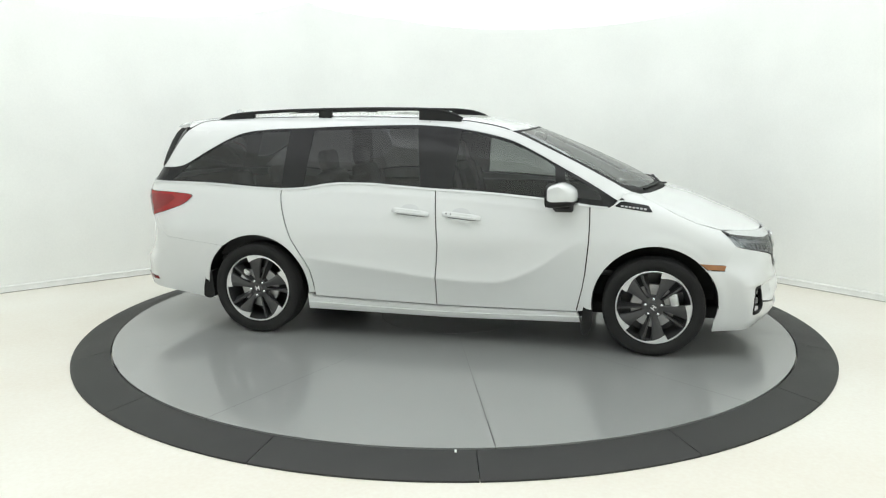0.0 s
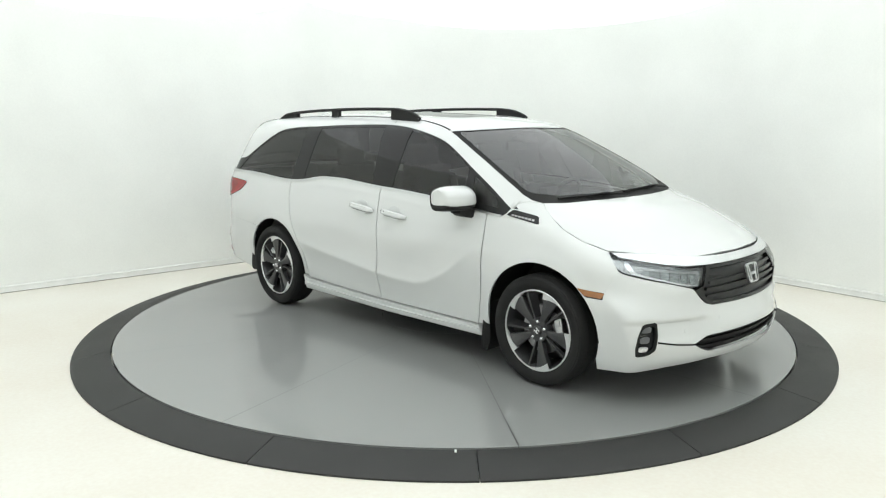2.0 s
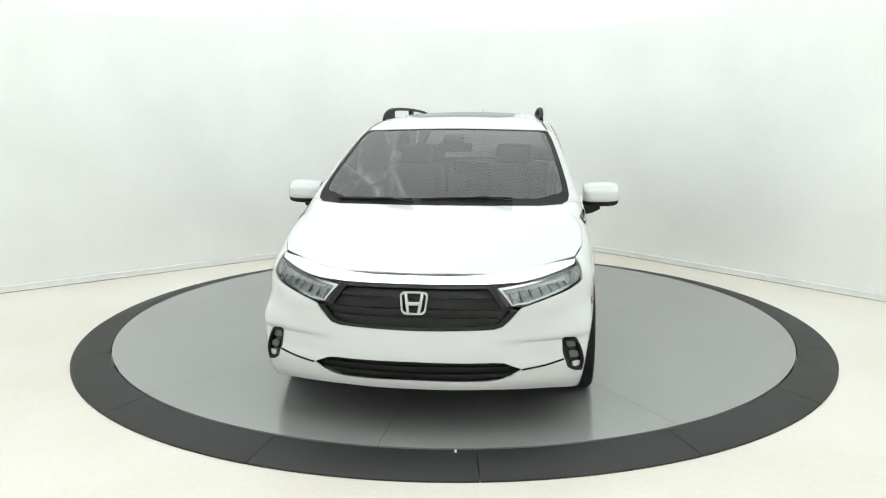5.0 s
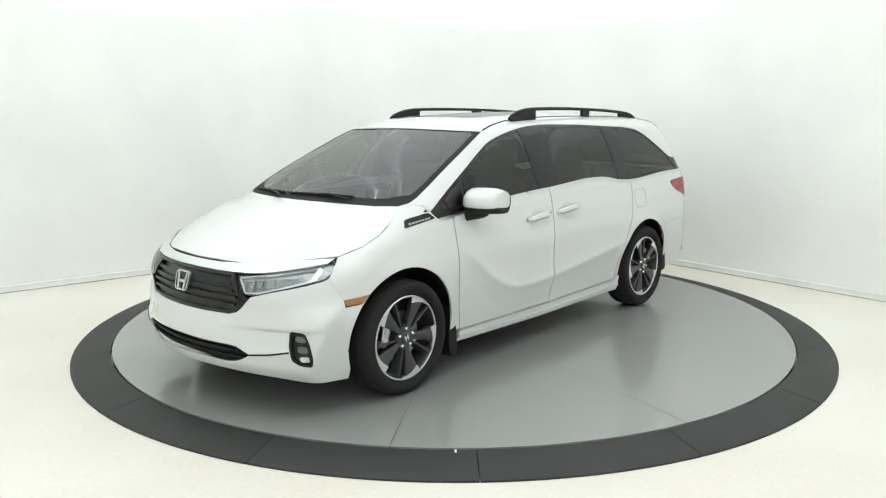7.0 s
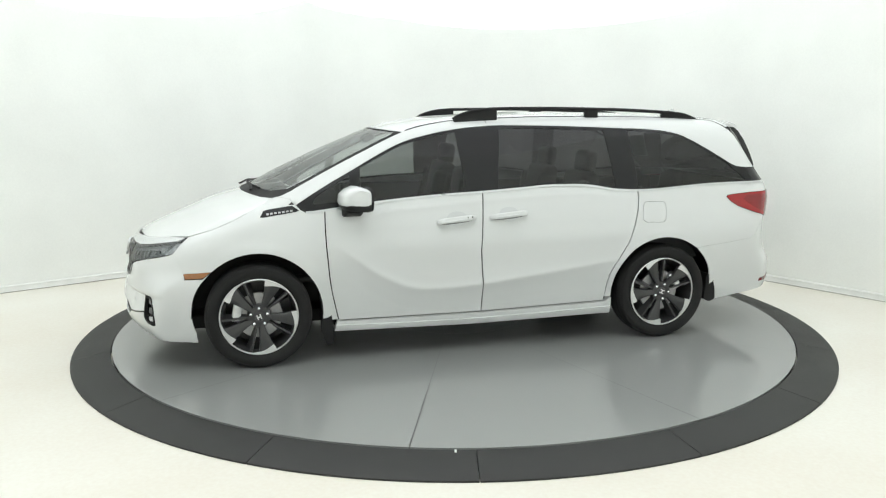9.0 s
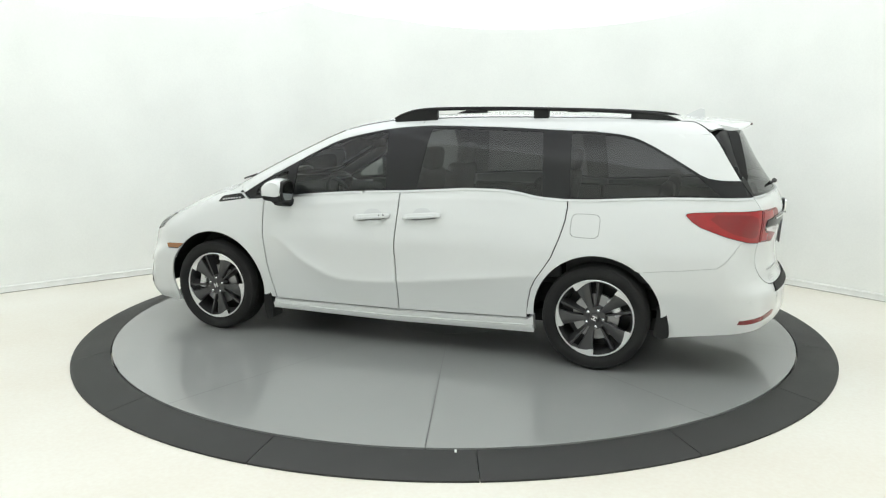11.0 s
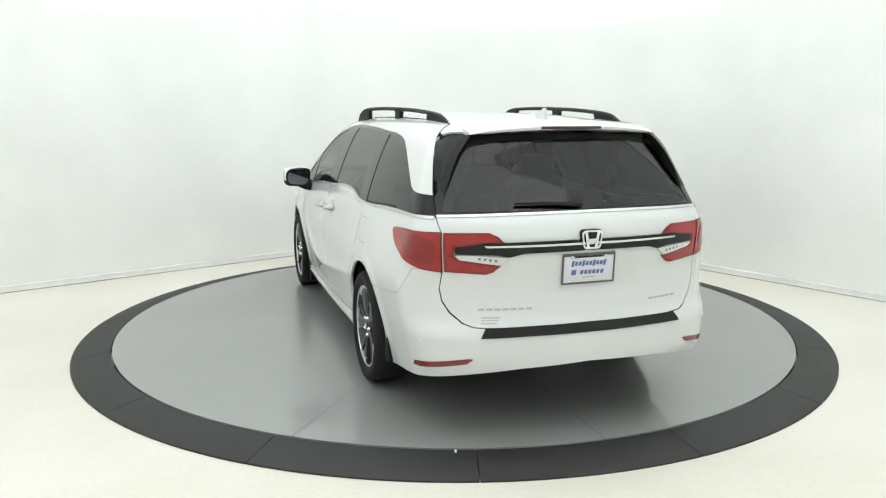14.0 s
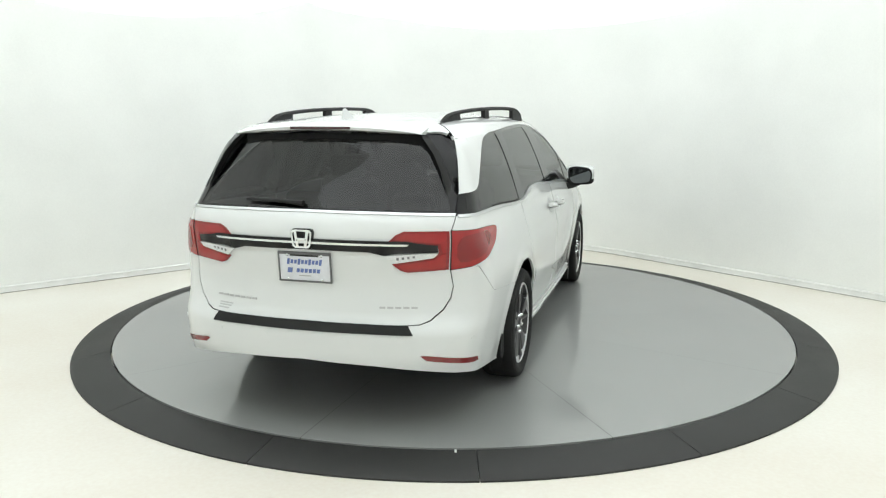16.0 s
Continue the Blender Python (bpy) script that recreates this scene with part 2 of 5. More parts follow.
def cast(o, d, off=0.0):
    """Where rays from o along d leave the body, pushed out by off along the skin's normal."""
    lo, hi = np.zeros(len(o)), np.full(len(o), 2.6)
    for _ in range(34):
        mid = (lo + hi) / 2
        out = form(*(o + d * mid[:, None]).T) > 0
        hi, lo = np.where(out, mid, hi), np.where(out, lo, mid)
    p = o + d * lo[:, None]
    if np.any(off):
        e = 2e-3
        n = np.stack([form(*(p + e * np.eye(3)[i]).T) - form(*(p - e * np.eye(3)[i]).T) for i in range(3)], 1)
        p = p + n / np.linalg.norm(n, axis=1)[:, None] * np.reshape(off, (-1, 1))
    return p


def wrap(side):
    """Round the car at the height v: u is x along the flank, and goes on round nose and tail."""
    def place(u, v, off=0.0):
        f = np.clip(u, -SPINE, SPINE)
        a = u - f
        o = np.stack([f, np.zeros_like(u), v], 1)
        d = np.stack([np.sin(a), side * np.cos(a), np.zeros_like(u)], 1)
        return cast(o, d, off)
    return place


def above(u, v, off=0.0):
    """From above: u is x, v is y."""
    o = np.stack([u, v, np.full_like(u, 0.5)], 1)
    d = np.tile([0.0, 0.0, 1.0], (len(u), 1))
    return cast(o, d, off)


def wound(x, y):
    """The u of wrap for a place in plan."""
    return x if abs(x) <= SPINE else math.copysign(SPINE + math.atan2(abs(x) - SPINE, abs(y)), x)
# ---- materials of the car ----
def glass_material(name, tint, ior=1.5):
    """Tinted pane: clear tint below, mirror gloss by the angle on top."""
    m = bpy.data.materials.new(name)
    m.use_nodes = True
    nt = m.node_tree
    nt.nodes.remove(nt.nodes["Principled BSDF"])
    clear, gloss = nt.nodes.new("ShaderNodeBsdfTransparent"), nt.nodes.new("ShaderNodeBsdfGlossy")
    mix, fres = nt.nodes.new("ShaderNodeMixShader"), nt.nodes.new("ShaderNodeFresnel")
    clear.inputs[0].default_value = (*tint, 1)
    gloss.inputs["Roughness"].default_value = 0.02
    fres.inputs[0].default_value = ior
    nt.links.new(fres.outputs[0], mix.inputs[0])
    nt.links.new(clear.outputs[0], mix.inputs[1])
    nt.links.new(gloss.outputs[0], mix.inputs[2])
    nt.links.new(mix.outputs[0], nt.nodes["Material Output"].inputs[0])
    return m


CLEAR = glass_material("windscreen_glass", (0.80, 0.84, 0.83), 2.05)
TINT = glass_material("tinted_door_glass", (0.42, 0.44, 0.43), 1.56)
PRIVACY = glass_material("dark_privacy_glass", (0.18, 0.18, 0.185), 1.58)
LENS = glass_material("clear_lamp_lens", (0.88, 0.90, 0.90), 1.45)
REDLENS = material("red_lamp_lens", (0.36, 0.010, 0.012), 0.12, coat=0.25, spots=0.10, scale=25)
REDDARK = material("dark_red_reflector", (0.20, 0.010, 0.012), 0.15, coat=0.6, spots=0.1, scale=60)
REDDEEP = material("deep_red_inner_lens", (0.24, 0.006, 0.008), 0.16, coat=0.25, spots=0.06, scale=9)
BRIGHT = material("bright_trim_bar", (0.78, 0.79, 0.81), 0.18, metal=0.85, coat=0.6)
LAMPGREY = material("grey_lamp_housing", (0.13, 0.13, 0.135), 0.3, metal=0.5)
BOWL = material("pale_lamp_reflector", (0.74, 0.75, 0.77), 0.22, metal=0.3, spots=0.4, scale=60)
CELL = material("grey_lens_divider", (0.34, 0.34, 0.35), 0.3, metal=0.4)
GRILLE = material("black_grille_plastic", (0.011, 0.011, 0.011), 0.28, ior=1.42)
ROOFGLASS = glass_material("sunroof_glass", (0.15, 0.15, 0.155), 2.1)
WHITELENS = material("white_reversing_lens", (0.74, 0.75, 0.75), 0.18, coat=0.6, spots=0.12, scale=70)
AMBER = material("amber_marker_lens", (0.36, 0.15, 0.05), 0.2, coat=0.6, spots=0.1, scale=40)
CHROME = material("bright_chrome", (0.80, 0.81, 0.82), 0.10, metal=1.0)
SATIN = material("satin_chrome", (0.62, 0.63, 0.64), 0.28, metal=1.0)
SILVER = material("machined_alloy", (0.72, 0.73, 0.74), 0.30, metal=0.85, spots=0.05, scale=40)
RIMBLACK = material("satin_black_alloy", (0.036, 0.036, 0.038), 0.33, coat=0.3, spots=0.1, scale=20)
TYRE = material("black_tyre_rubber", (0.017, 0.017, 0.017), 0.75, spots=0.25, scale=9, bump=0.4, fine=260, ior=1.35)
STEEL = material("brushed_brake_steel", (0.36, 0.36, 0.365), 0.40, metal=1.0, spots=0.1, scale=30)
CABIN = material("dark_grey_cabin_plastic", (0.045, 0.046, 0.048), 0.6, spots=0.15, scale=12, bump=0.3, fine=300)
LEATHER = material("black_leather", (0.038, 0.038, 0.040), 0.45, spots=0.15, scale=12, bump=0.4, fine=220)
LINER = material("light_grey_headliner", (0.42, 0.42, 0.41), 0.9, spots=0.05, scale=10)
PLATE = material("white_plate", (0.75, 0.76, 0.80), 0.35, spots=0.05, scale=40)
INK = material("blue_plate_ink", (0.13, 0.18, 0.42), 0.5)
GREYINK = material("grey_lettering", (0.46, 0.46, 0.465), 0.3, metal=0.3)
HOLLOW = material("black_gap", (0.006, 0.006, 0.006), 0.8)


# ---- panels cut from the body's form ----
from mathutils import geometry


CENTRE = SPINE + math.pi / 2


def inside(px, py, ring):
    x, y = np.array(ring).T
    x2, y2 = np.roll(x, -1), np.roll(y, -1)
    hit = np.zeros(len(px), int)
    for a, b, c, d in zip(x, y, x2, y2):
        if b != d:
            k = (b > py) != (d > py)
            hit += k & (px < (c - a) * (py - b) / (d - b) + a)
    return hit % 2 == 1


def ringed(ring, step):
    """The ring with no edge longer than step."""
    out = []
    for p, q in zip(ring, ring[1:] + ring[:1]):
        n = max(1, math.ceil(math.hypot(q[0] - p[0], q[1] - p[1]) / step))
        out += [(p[0] + (q[0] - p[0]) * i / n, p[1] + (q[1] - p[1]) * i / n) for i in range(n)]
    return out


def rounded(ring, times=2, keep=0.25):
    """Cuts the corners of a ring."""
    for _ in range(times):
        out = []
        for p, q in zip(ring, ring[1:] + ring[:1]):
            out += [(p[0] + (q[0] - p[0]) * keep, p[1] + (q[1] - p[1]) * keep), (q[0] + (p[0] - q[0]) * keep, q[1] + (p[1] - q[1]) * keep)]
        ring = out
    return ring


def tidy(ring):
    out = []
    for p in ring:
        if not out or math.hypot(p[0] - out[-1][0], p[1] - out[-1][1]) > 1e-4:
            out.append((float(p[0]), float(p[1])))
    if math.hypot(out[0][0] - out[-1][0], out[0][1] - out[-1][1]) < 1e-4:
        out.pop()
    return out


def sheet(place, ring, holes=(), step=0.03, off=0.0, depth=0.014):
    """Points and triangles of a piece of skin inside ring, with its edges turned in by depth."""
    rings = [ringed(tidy(r), step) for r in (ring, *holes)]
    flat, edges = [], []
    for r in rings:
        k = len(flat)
        flat += r
        edges += [(k + i, k + (i + 1) % len(r)) for i in range(len(r))]
    b = np.array(flat)
    lo, hi = b.min(0), b.max(0)
    gx, gy = np.meshgrid(np.arange(lo[0] + step / 2, hi[0], step), np.arange(lo[1] + step / 2, hi[1], step * 0.87), indexing="ij")
    gx = gx + (np.arange(gx.shape[1]) % 2)[None, :] * step / 2
    gx, gy = gx.ravel(), gy.ravel()
    ok = inside(gx, gy, rings[0])
    for r in rings[1:]:
        ok &= ~inside(gx, gy, r)
    gx, gy = gx[ok], gy[ok]
    if len(gx):
        near = np.full(len(gx), 9.0)
        for p in b:
            near = np.minimum(near, np.hypot(gx - p[0], gy - p[1]))
        ok = near > step * 0.55
        gx, gy = gx[ok], gy[ok]
    pts = [Vector(p) for p in flat] + [Vector((x, y)) for x, y in zip(gx, gy)]
    v2, _, tris, *_ = geometry.delaunay_2d_cdt(pts, edges, [], 0, 1e-6)
    v2 = np.array([(p.x, p.y) for p in v2])
    tri = np.array([t for t in tris if len(t) == 3])
    mid = v2[tri].mean(1)
    ok = inside(mid[:, 0], mid[:, 1], rings[0])
    for r in rings[1:]:
        ok &= ~inside(mid[:, 0], mid[:, 1], r)
    tri = tri[ok]
    p = place(v2[:, 0], v2[:, 1], off)
    a = np.cross(p[tri[:, 1]] - p[tri[:, 0]], p[tri[:, 2]] - p[tri[:, 0]])
    outward = p[tri].mean(1) - np.array([0, 0, 0.75]) - p[tri].mean(1) * [0.55, 0, 0]
    flip = (a * outward).sum(1) < 0
    tri[flip] = tri[flip][:, ::-1]
    faces = [tuple(t) for t in tri]
    verts = p
    if depth:
        once = {}
        for t in faces:
            for i in range(3):
                e = (t[i], t[(i + 1) % 3])
                if (e[1], e[0]) in once:
                    once.pop((e[1], e[0]))
                else:
                    once[e] = 1
        once = {e: 1 for e in once if not (abs(abs(v2[e[0], 0]) - CENTRE) < 1e-3 and abs(abs(v2[e[1], 0]) - CENTRE) < 1e-3)}
        rim = sorted({i for e in once for i in e})
        deep = place(v2[rim, 0], v2[rim, 1], off - depth)
        back = {i: len(p) + k for k, i in enumerate(rim)}
        verts = np.concatenate([p, deep])
        faces += [(e[1], e[0], back[e[0]], back[e[1]]) for e in once]
    return verts, faces


def skin(name, mat, parent, pieces, label="", angle=35):
    """One mesh of one or more sheets, welded where they meet."""
    verts, faces = [], []
    for v, f in pieces:
        k = len(verts)
        verts += [tuple(q) for q in v]
        faces += [tuple(int(i) + k for i in t) for t in f]
    ob = ob_of(name, verts, faces, mat, parent, label)
    if len(pieces) > 1:
        bm = bmesh.new()
        bm.from_mesh(ob.data)
        bmesh.ops.remove_doubles(bm, verts=bm.verts[:], dist=0.0006)
        bm.to_mesh(ob.data)
        bm.free()
    ob.data.set_sharp_from_angle(angle=radians(angle))
    return ob


def both(ring, holes=(), **kw):
    """The two halves of a piece that runs across nose or tail."""
    return [sheet(wrap(s), ring, holes, **kw) for s in (1, -1)]


def mirrored(half):
    """A ring in (x, y) seen from above, from its left half."""
    return [(x, y) for x, y in half] + [(x, -y) for x, y in reversed(half) if abs(y) > 1e-6]


def arc(cx, cz, r, a0, a1, n=18):
    return [(cx + r * math.cos(radians(a0 + (a1 - a0) * i / n)), cz + r * math.sin(radians(a0 + (a1 - a0) * i / n))) for i in range(n + 1)]


def block(size, at=(0, 0, 0), bevel=0.01, segments=2, turn=None, taper=1.0):
    bm = bmesh.new()
    bmesh.ops.create_cube(bm, size=1)
    for v in bm.verts:
        k = taper if v.co.z > 0 else 1.0
        v.co = Vector((v.co.x * size[0] * k, v.co.y * size[1] * k, v.co.z * size[2]))
    if bevel:
        bmesh.ops.bevel(bm, geom=bm.edges[:], offset=bevel, segments=segments, affect="EDGES", profile=0.5)
    m = Matrix.Translation(at) @ (turn or Matrix.Identity(4))
    bmesh.ops.transform(bm, matrix=m, verts=bm.verts[:])
    return bm


def add(bm, other):
    """Joins another bmesh into bm."""
    me = bpy.data.meshes.new("join")
    other.to_mesh(me)
    other.free()
    bm.from_mesh(me)
    bpy.data.meshes.remove(me)
    return bm


def tube(points, radius, sides=10, flat=1.0, ends=True, shrink=None):
    """A tube along points; flat squeezes it upright, shrink gives a radius factor by place."""
    pts = [Vector(p) for p in points]
    bm, rows = bmesh.new(), []
    for i, p in enumerate(pts):
        d = (pts[min(i + 1, len(pts) - 1)] - pts[max(i - 1, 0)]).normalized()
        side = d.cross(Vector((0, 0, 1)))
        side = side.normalized() if side.length > 1e-4 else Vector((0, 1, 0))
        up = side.cross(d)
        k = radius * (shrink[i] if shrink else 1)
        rows.append([bm.verts.new(p + side * math.cos(2 * math.pi * j / sides) * k + up * math.sin(2 * math.pi * j / sides) * k * flat) for j in range(sides)])
    for a, b in zip(rows, rows[1:]):
        for j in range(sides):
            bm.faces.new((a[j], a[(j + 1) % sides], b[(j + 1) % sides], b[j]))
    if ends:
        bm.faces.new(rows[0][::-1])
        bm.faces.new(rows[-1])
    return bm


def strip(place, line, width, off=0.004, depth=0.006, name="trim", mat=None, parent=None, label="", hang=0.0):
    """A narrow band along a line in (u, v), width below it."""
    low = [(u, v - width) for u, v in line]
    return skin(name, mat, parent, [sheet(place, line + low[::-1], (), 0.05, off, depth)], label)


car = new("car")
tagged(car, "white minivan with black alloy wheels, tinted windows and black roof rails", "car")

# lines of the side glass
GLASS_TOP = pchip([-2.32, -2.19, -2.15, -2.08, -1.99, -1.88, -1.76, -1.62, -1.226, -0.721, -0.273, -0.054, 0.126, 0.306, 0.474, 0.623, 0.822, 1.024, 1.232],
                  [1.281, 1.289, 1.306, 1.368, 1.437, 1.503, 1.549, 1.570, 1.592, 1.612, 1.619, 1.608, 1.585, 1.551, 1.505, 1.437, 1.332, 1.224, 1.100])
GLASS_LOW = pchip([-2.35, -2.03, -1.294, -1.092, -0.95, -0.80, -0.60, -0.418, -0.087, 0.183, 0.696, 0.938, 1.169, 1.232],
                  [1.176, 1.172, 1.138, 1.150, 1.176, 1.189, 1.189, 1.178, 1.157, 1.146, 1.107, 1.077, 1.055, 1.098])
CANT = pchip([-2.258, -2.0, -1.62, -1.226, -0.721, -0.273, -0.054, 0.126, 0.306, 0.474, 0.623, 0.822, 1.024, 1.232],
             [1.566, 1.572, 1.580, 1.592, 1.612, 1.619, 1.608, 1.585, 1.551, 1.505, 1.437, 1.332, 1.224, 1.100])
ARCH_F, ARCH_R = (1.50, 0.362, 0.432), (-1.505, 0.362, 0.420)


def along(curve, u0, u1, n=24, add_=0.0):
    return [(u, float(curve(u)) + add_) for u in np.linspace(u0, u1, n)]


GAP = 0.0043
DOOR_F = [(1.039, 1.06), (1.041, 0.95), (1.038, 0.814), (1.019, 0.585), (1.003, 0.475), (0.963, 0.292)]
DOOR_B = [(-0.071, 0.290), (-0.073, 0.496), (-0.056, 0.745), (-0.077, 1.026), (-0.083, 1.15)]
DOOR_C = [(-1.034, 0.314), (-1.046, 0.43), (-1.066, 0.523), (-1.10, 0.595), (-1.146, 0.663), (-1.205, 0.755), (-1.255, 0.885), (-1.288, 1.0), (-1.299, 1.094), (-1.294, 1.132)]
BUMP_R = [(-1.78, 0.689), (-2.00, 0.715), (-2.150, 0.742), (-2.18, 0.775), (-2.254, 0.897)]
GATE = [(-2.352, 1.176), (-2.385, 1.096), (-2.385, 0.892), (-2.370, 0.800), (-2.382, 0.735), (-2.415, 0.675), (-2.470, 0.622), (-2.52, 0.602), (-2.60, 0.598), (-CENTRE, 0.606)]
TAIL_LOW = [(-2.035, 1.063), (-2.060, 1.025), (-2.096, 0.992), (-2.198, 0.938), (-2.290, 0.906), (-2.382, 0.893)]
TAIL_UP = [(-2.382, 1.098), (-2.20, 1.091), (-2.075, 1.080), (-2.045, 1.074)]
WS_SIDE = [(0.45, 0.682), (0.60, 0.718), (0.757, 0.749), (0.979, 0.788), (1.12, 0.811), (1.255, 0.826), (1.325, 0.817), (1.385, 0.775)]
WS_BASE = [(1.385, 0.775), (1.455, 0.640), (1.51, 0.49), (1.552, 0.344), (1.585, 0.17), (1.595, 0.0)]
WS_TOP = [(0.578, 0.0), (0.575, 0.17), (0.558, 0.338), (0.520, 0.53), (0.485, 0.64), (0.45, 0.682)]
HOOD_SIDE = [(1.385, 0.775), (1.437, 0.815), (1.54, 0.868), (1.638, 0.895), (1.776, 0.892), (1.931, 0.848)]
HOOD_NOSE = [(1.931, 0.848), (1.975, 0.802), (2.083, 0.682), (2.155, 0.600), (2.225, 0.500), (2.267, 0.41), (2.302, 0.25), (2.32, 0.10), (2.325, 0.0)]


def shifted(line, d):
    return [(u + d, v) for u, v in line]


def body():
    """White panels, one side after the other, then those across the car."""
    for s in (1, -1):
        w = wrap(s)
        # front door and sliding door below the glass
        ring = shifted(DOOR_F, -GAP) + shifted(DOOR_B, GAP)[:-1] + along(GLASS_LOW, -0.083 + GAP, 1.036, 24, -0.004)
        door = skin("front_door", PAINT, car, [sheet(w, ring, (), 0.0135)])
        ring = shifted(DOOR_B, -GAP)[::-1][1:] + [(-0.074, 0.290)] + shifted(DOOR_C, GAP) + along(GLASS_LOW, -1.29, -0.083 - GAP, 26, -0.004)
        slide = skin("sliding_door", PAINT, car, [sheet(w, ring, (), 0.0135)])
        for u, z, own in ((0.124, 0.962, door), (-0.263, 0.981, slide)):
            handle(w, u, z, own)
        # fender with its arch
        hood = [(wound(x, y), float(above(np.array([x]), np.array([y * s]))[0, 2])) for x, y in HOOD_SIDE]
        ring = (shifted(DOOR_F, GAP)[:4] + [(1.006, 0.475), (0.968, 0.296), (1.072, 0.296)] + arc(*ARCH_F, 188.4, 47, 22) + [(1.955, 0.672), (2.000, 0.748), (2.030, 0.800), (1.985, 0.875)]
                + hood[::-1][:-1] + [(1.232, 1.102), (1.20, 1.068), (1.169, 1.050), (1.10, 1.056)])
        skin("front_fender", PAINT, car, [sheet(w, ring, (), 0.026)])
        # quarter panel with the rear pillar, and the rail over the windows down to the fender
        low = [(u, v) for u, v in along(GLASS_LOW, -1.297, -2.352, 20, -0.004)]
        ring = (shifted(DOOR_C, -GAP)[1:][::-1] + [(-1.036, 0.34), (-1.0855, 0.34)] + arc(*ARCH_R, 3, 128, 26)
                + BUMP_R + [(-2.29, 0.906), (-2.382, 0.893), (-2.382, 1.10)] + low[::-1])
        ring = ring[:-1]
        fuel = rounded([(-1.332, 1.052), (-1.528, 1.048), (-1.516, 0.892), (-1.322, 0.897)], 3, 0.14) if s > 0 else None
        quarter = skin("quarter_panel", PAINT, car, [sheet(w, ring, [fuel] if fuel else (), 0.02)])
        if fuel:
            c = np.array(fuel).mean(0)
            skin("fuel_door", PAINT, car, [sheet(w, [tuple(c + (np.array(p) - c) * 0.972) for p in fuel], (), 0.02)])
        pillar = along(GLASS_TOP, -1.45, -2.318, 30) + [(-2.312, 1.294), (-2.285, 1.42), (-2.258, 1.566)] + along(CANT, -2.258, -1.45, 18)[1:]
        cant = w(*np.array(along(CANT, -2.258, 1.232, 60)).T)[:, :2]
        inner = [(1.385, 0.775), *[(x, y) for x, y in WS_SIDE[::-1][1:]], (0.30, 0.652), (0.10, 0.626), (-0.5, 0.604), (-1.2, 0.596), (-1.8, 0.586), (-2.05, 0.576)]
        ring = [(x, abs(y)) for x, y in cant] + [(1.30, 0.853)] + inner
        up = [(x, y * s) for x, y in ring]
        rail = sheet(above, up, (), 0.026)
        filler = sheet(above, [(x, y * s) for x, y in ((1.25, 0.80), (1.36, 0.76), (1.43, 0.79), (1.52, 0.845), (1.52, 0.885), (1.44, 0.903), (1.31, 0.911), (1.25, 0.895))], (), 0.02, -0.003, 0.0)
        skin("body_side", PAINT, car, [sheet(w, pillar, (), 0.026, depth=0.0), rail, filler], angle=50)
        # black frame round the side windows, with the panes let in
        ring = along(GLASS_TOP, 1.232, -2.32, 70, -0.001)[:-1] + [(-2.318, 1.281), (-2.352, 1.176)] + along(GLASS_LOW, -2.34, 1.232, 50, 0.001)[:-1]
        panes = [pane(0.80, 0.035, 0.016, 0.012, -0.10, 0.10), pane(-0.20, -1.125, 0.020, 0.012, -0.13, 0.10), pane(-1.305, -2.20, 0.014, 0.012, 0.06, 0.5), [(0.855, 1.290), (1.00, 1.213), (1.10, 1.150), (1.12, 1.10), (0.875, 1.118)]]
        frame_ = skin("window_frame", BLACK, car, [sheet(w, ring, panes, 0.03, -0.003, 0.012)], "gloss black window surround")
        for name, p, mat, label in zip(("front_door_glass", "sliding_door_glass", "quarter_glass", "sail_glass"), panes, (TINT, PRIVACY, PRIVACY, TINT),
                                       ("tinted side window", "dark privacy glass", "dark privacy glass", "small tinted corner window")):
            skin(name, mat, car, [sheet(w, p, (), 0.05, -0.006, 0.0)], label)
        # chrome belt, sill, seals
        strip(w, along(GLASS_LOW, -2.345, 1.165, 60, 0.002), 0.015, 0.006, 0.008, "belt_trim", SATIN, car, "bright chrome belt strip")
        strip(w, along(GLASS_LOW, -1.98, -1.31, 16, 0.014), 0.010, 0.001, 0.004, "window_gasket", MATTE, car, "black rubber gasket under the quarter window")
        sill = [(0.972, 0.290), (0.955, 0.281), (-0.07, 0.279), (-1.038, 0.303), (-1.086, 0.335), (-1.088, 0.215), (0.0, 0.200), (0.993, 0.216)]
        skin("side_sill", PAINT, car, [sheet(w, sill, (), 0.025, 0.016, 0.06)])
        strip(w, [(0.985, 0.262), (0.5, 0.250), (0.0, 0.246), (-0.6, 0.257), (-1.082, 0.272)], 0.022, 0.026, 0.012, "sill_rib", PAINT, car, "raised white rib along the sill")
        # amber marker at the front corner
        mark = [(1.958, 0.669), (1.944, 0.637), (1.845, 0.640), (1.795, 0.680)]
        skin("side_marker", AMBER, car, [sheet(w, mark, (), 0.03, 0.004, 0.012)], "amber side marker lens")
        # name plate ahead of the front pillar, writing as a bar
        plate = [(1.470, 1.020), (1.440, 1.066), (1.254, 1.097), (1.205, 1.060)]
        badge = skin("name_panel", BLACK, car, [sheet(w, rounded(plate, 1, 0.1), (), 0.03, 0.004, 0.008)], "gloss black fender panel")
        for i in range(7):
            u0 = 1.252 + i * 0.026
            z0 = 1.062 - i * 0.0035
            bar = [(u0, z0 + 0.007), (u0 + 0.017, z0 + 0.005), (u0 + 0.017, z0 - 0.005), (u0, z0 - 0.003)]
            skin("letter_bar", GREYINK, badge, [sheet(w, bar, (), 0.03, 0.007, 0.004)])
        # rear lamp on the body
        lamp = TAIL_LOW + TAIL_UP
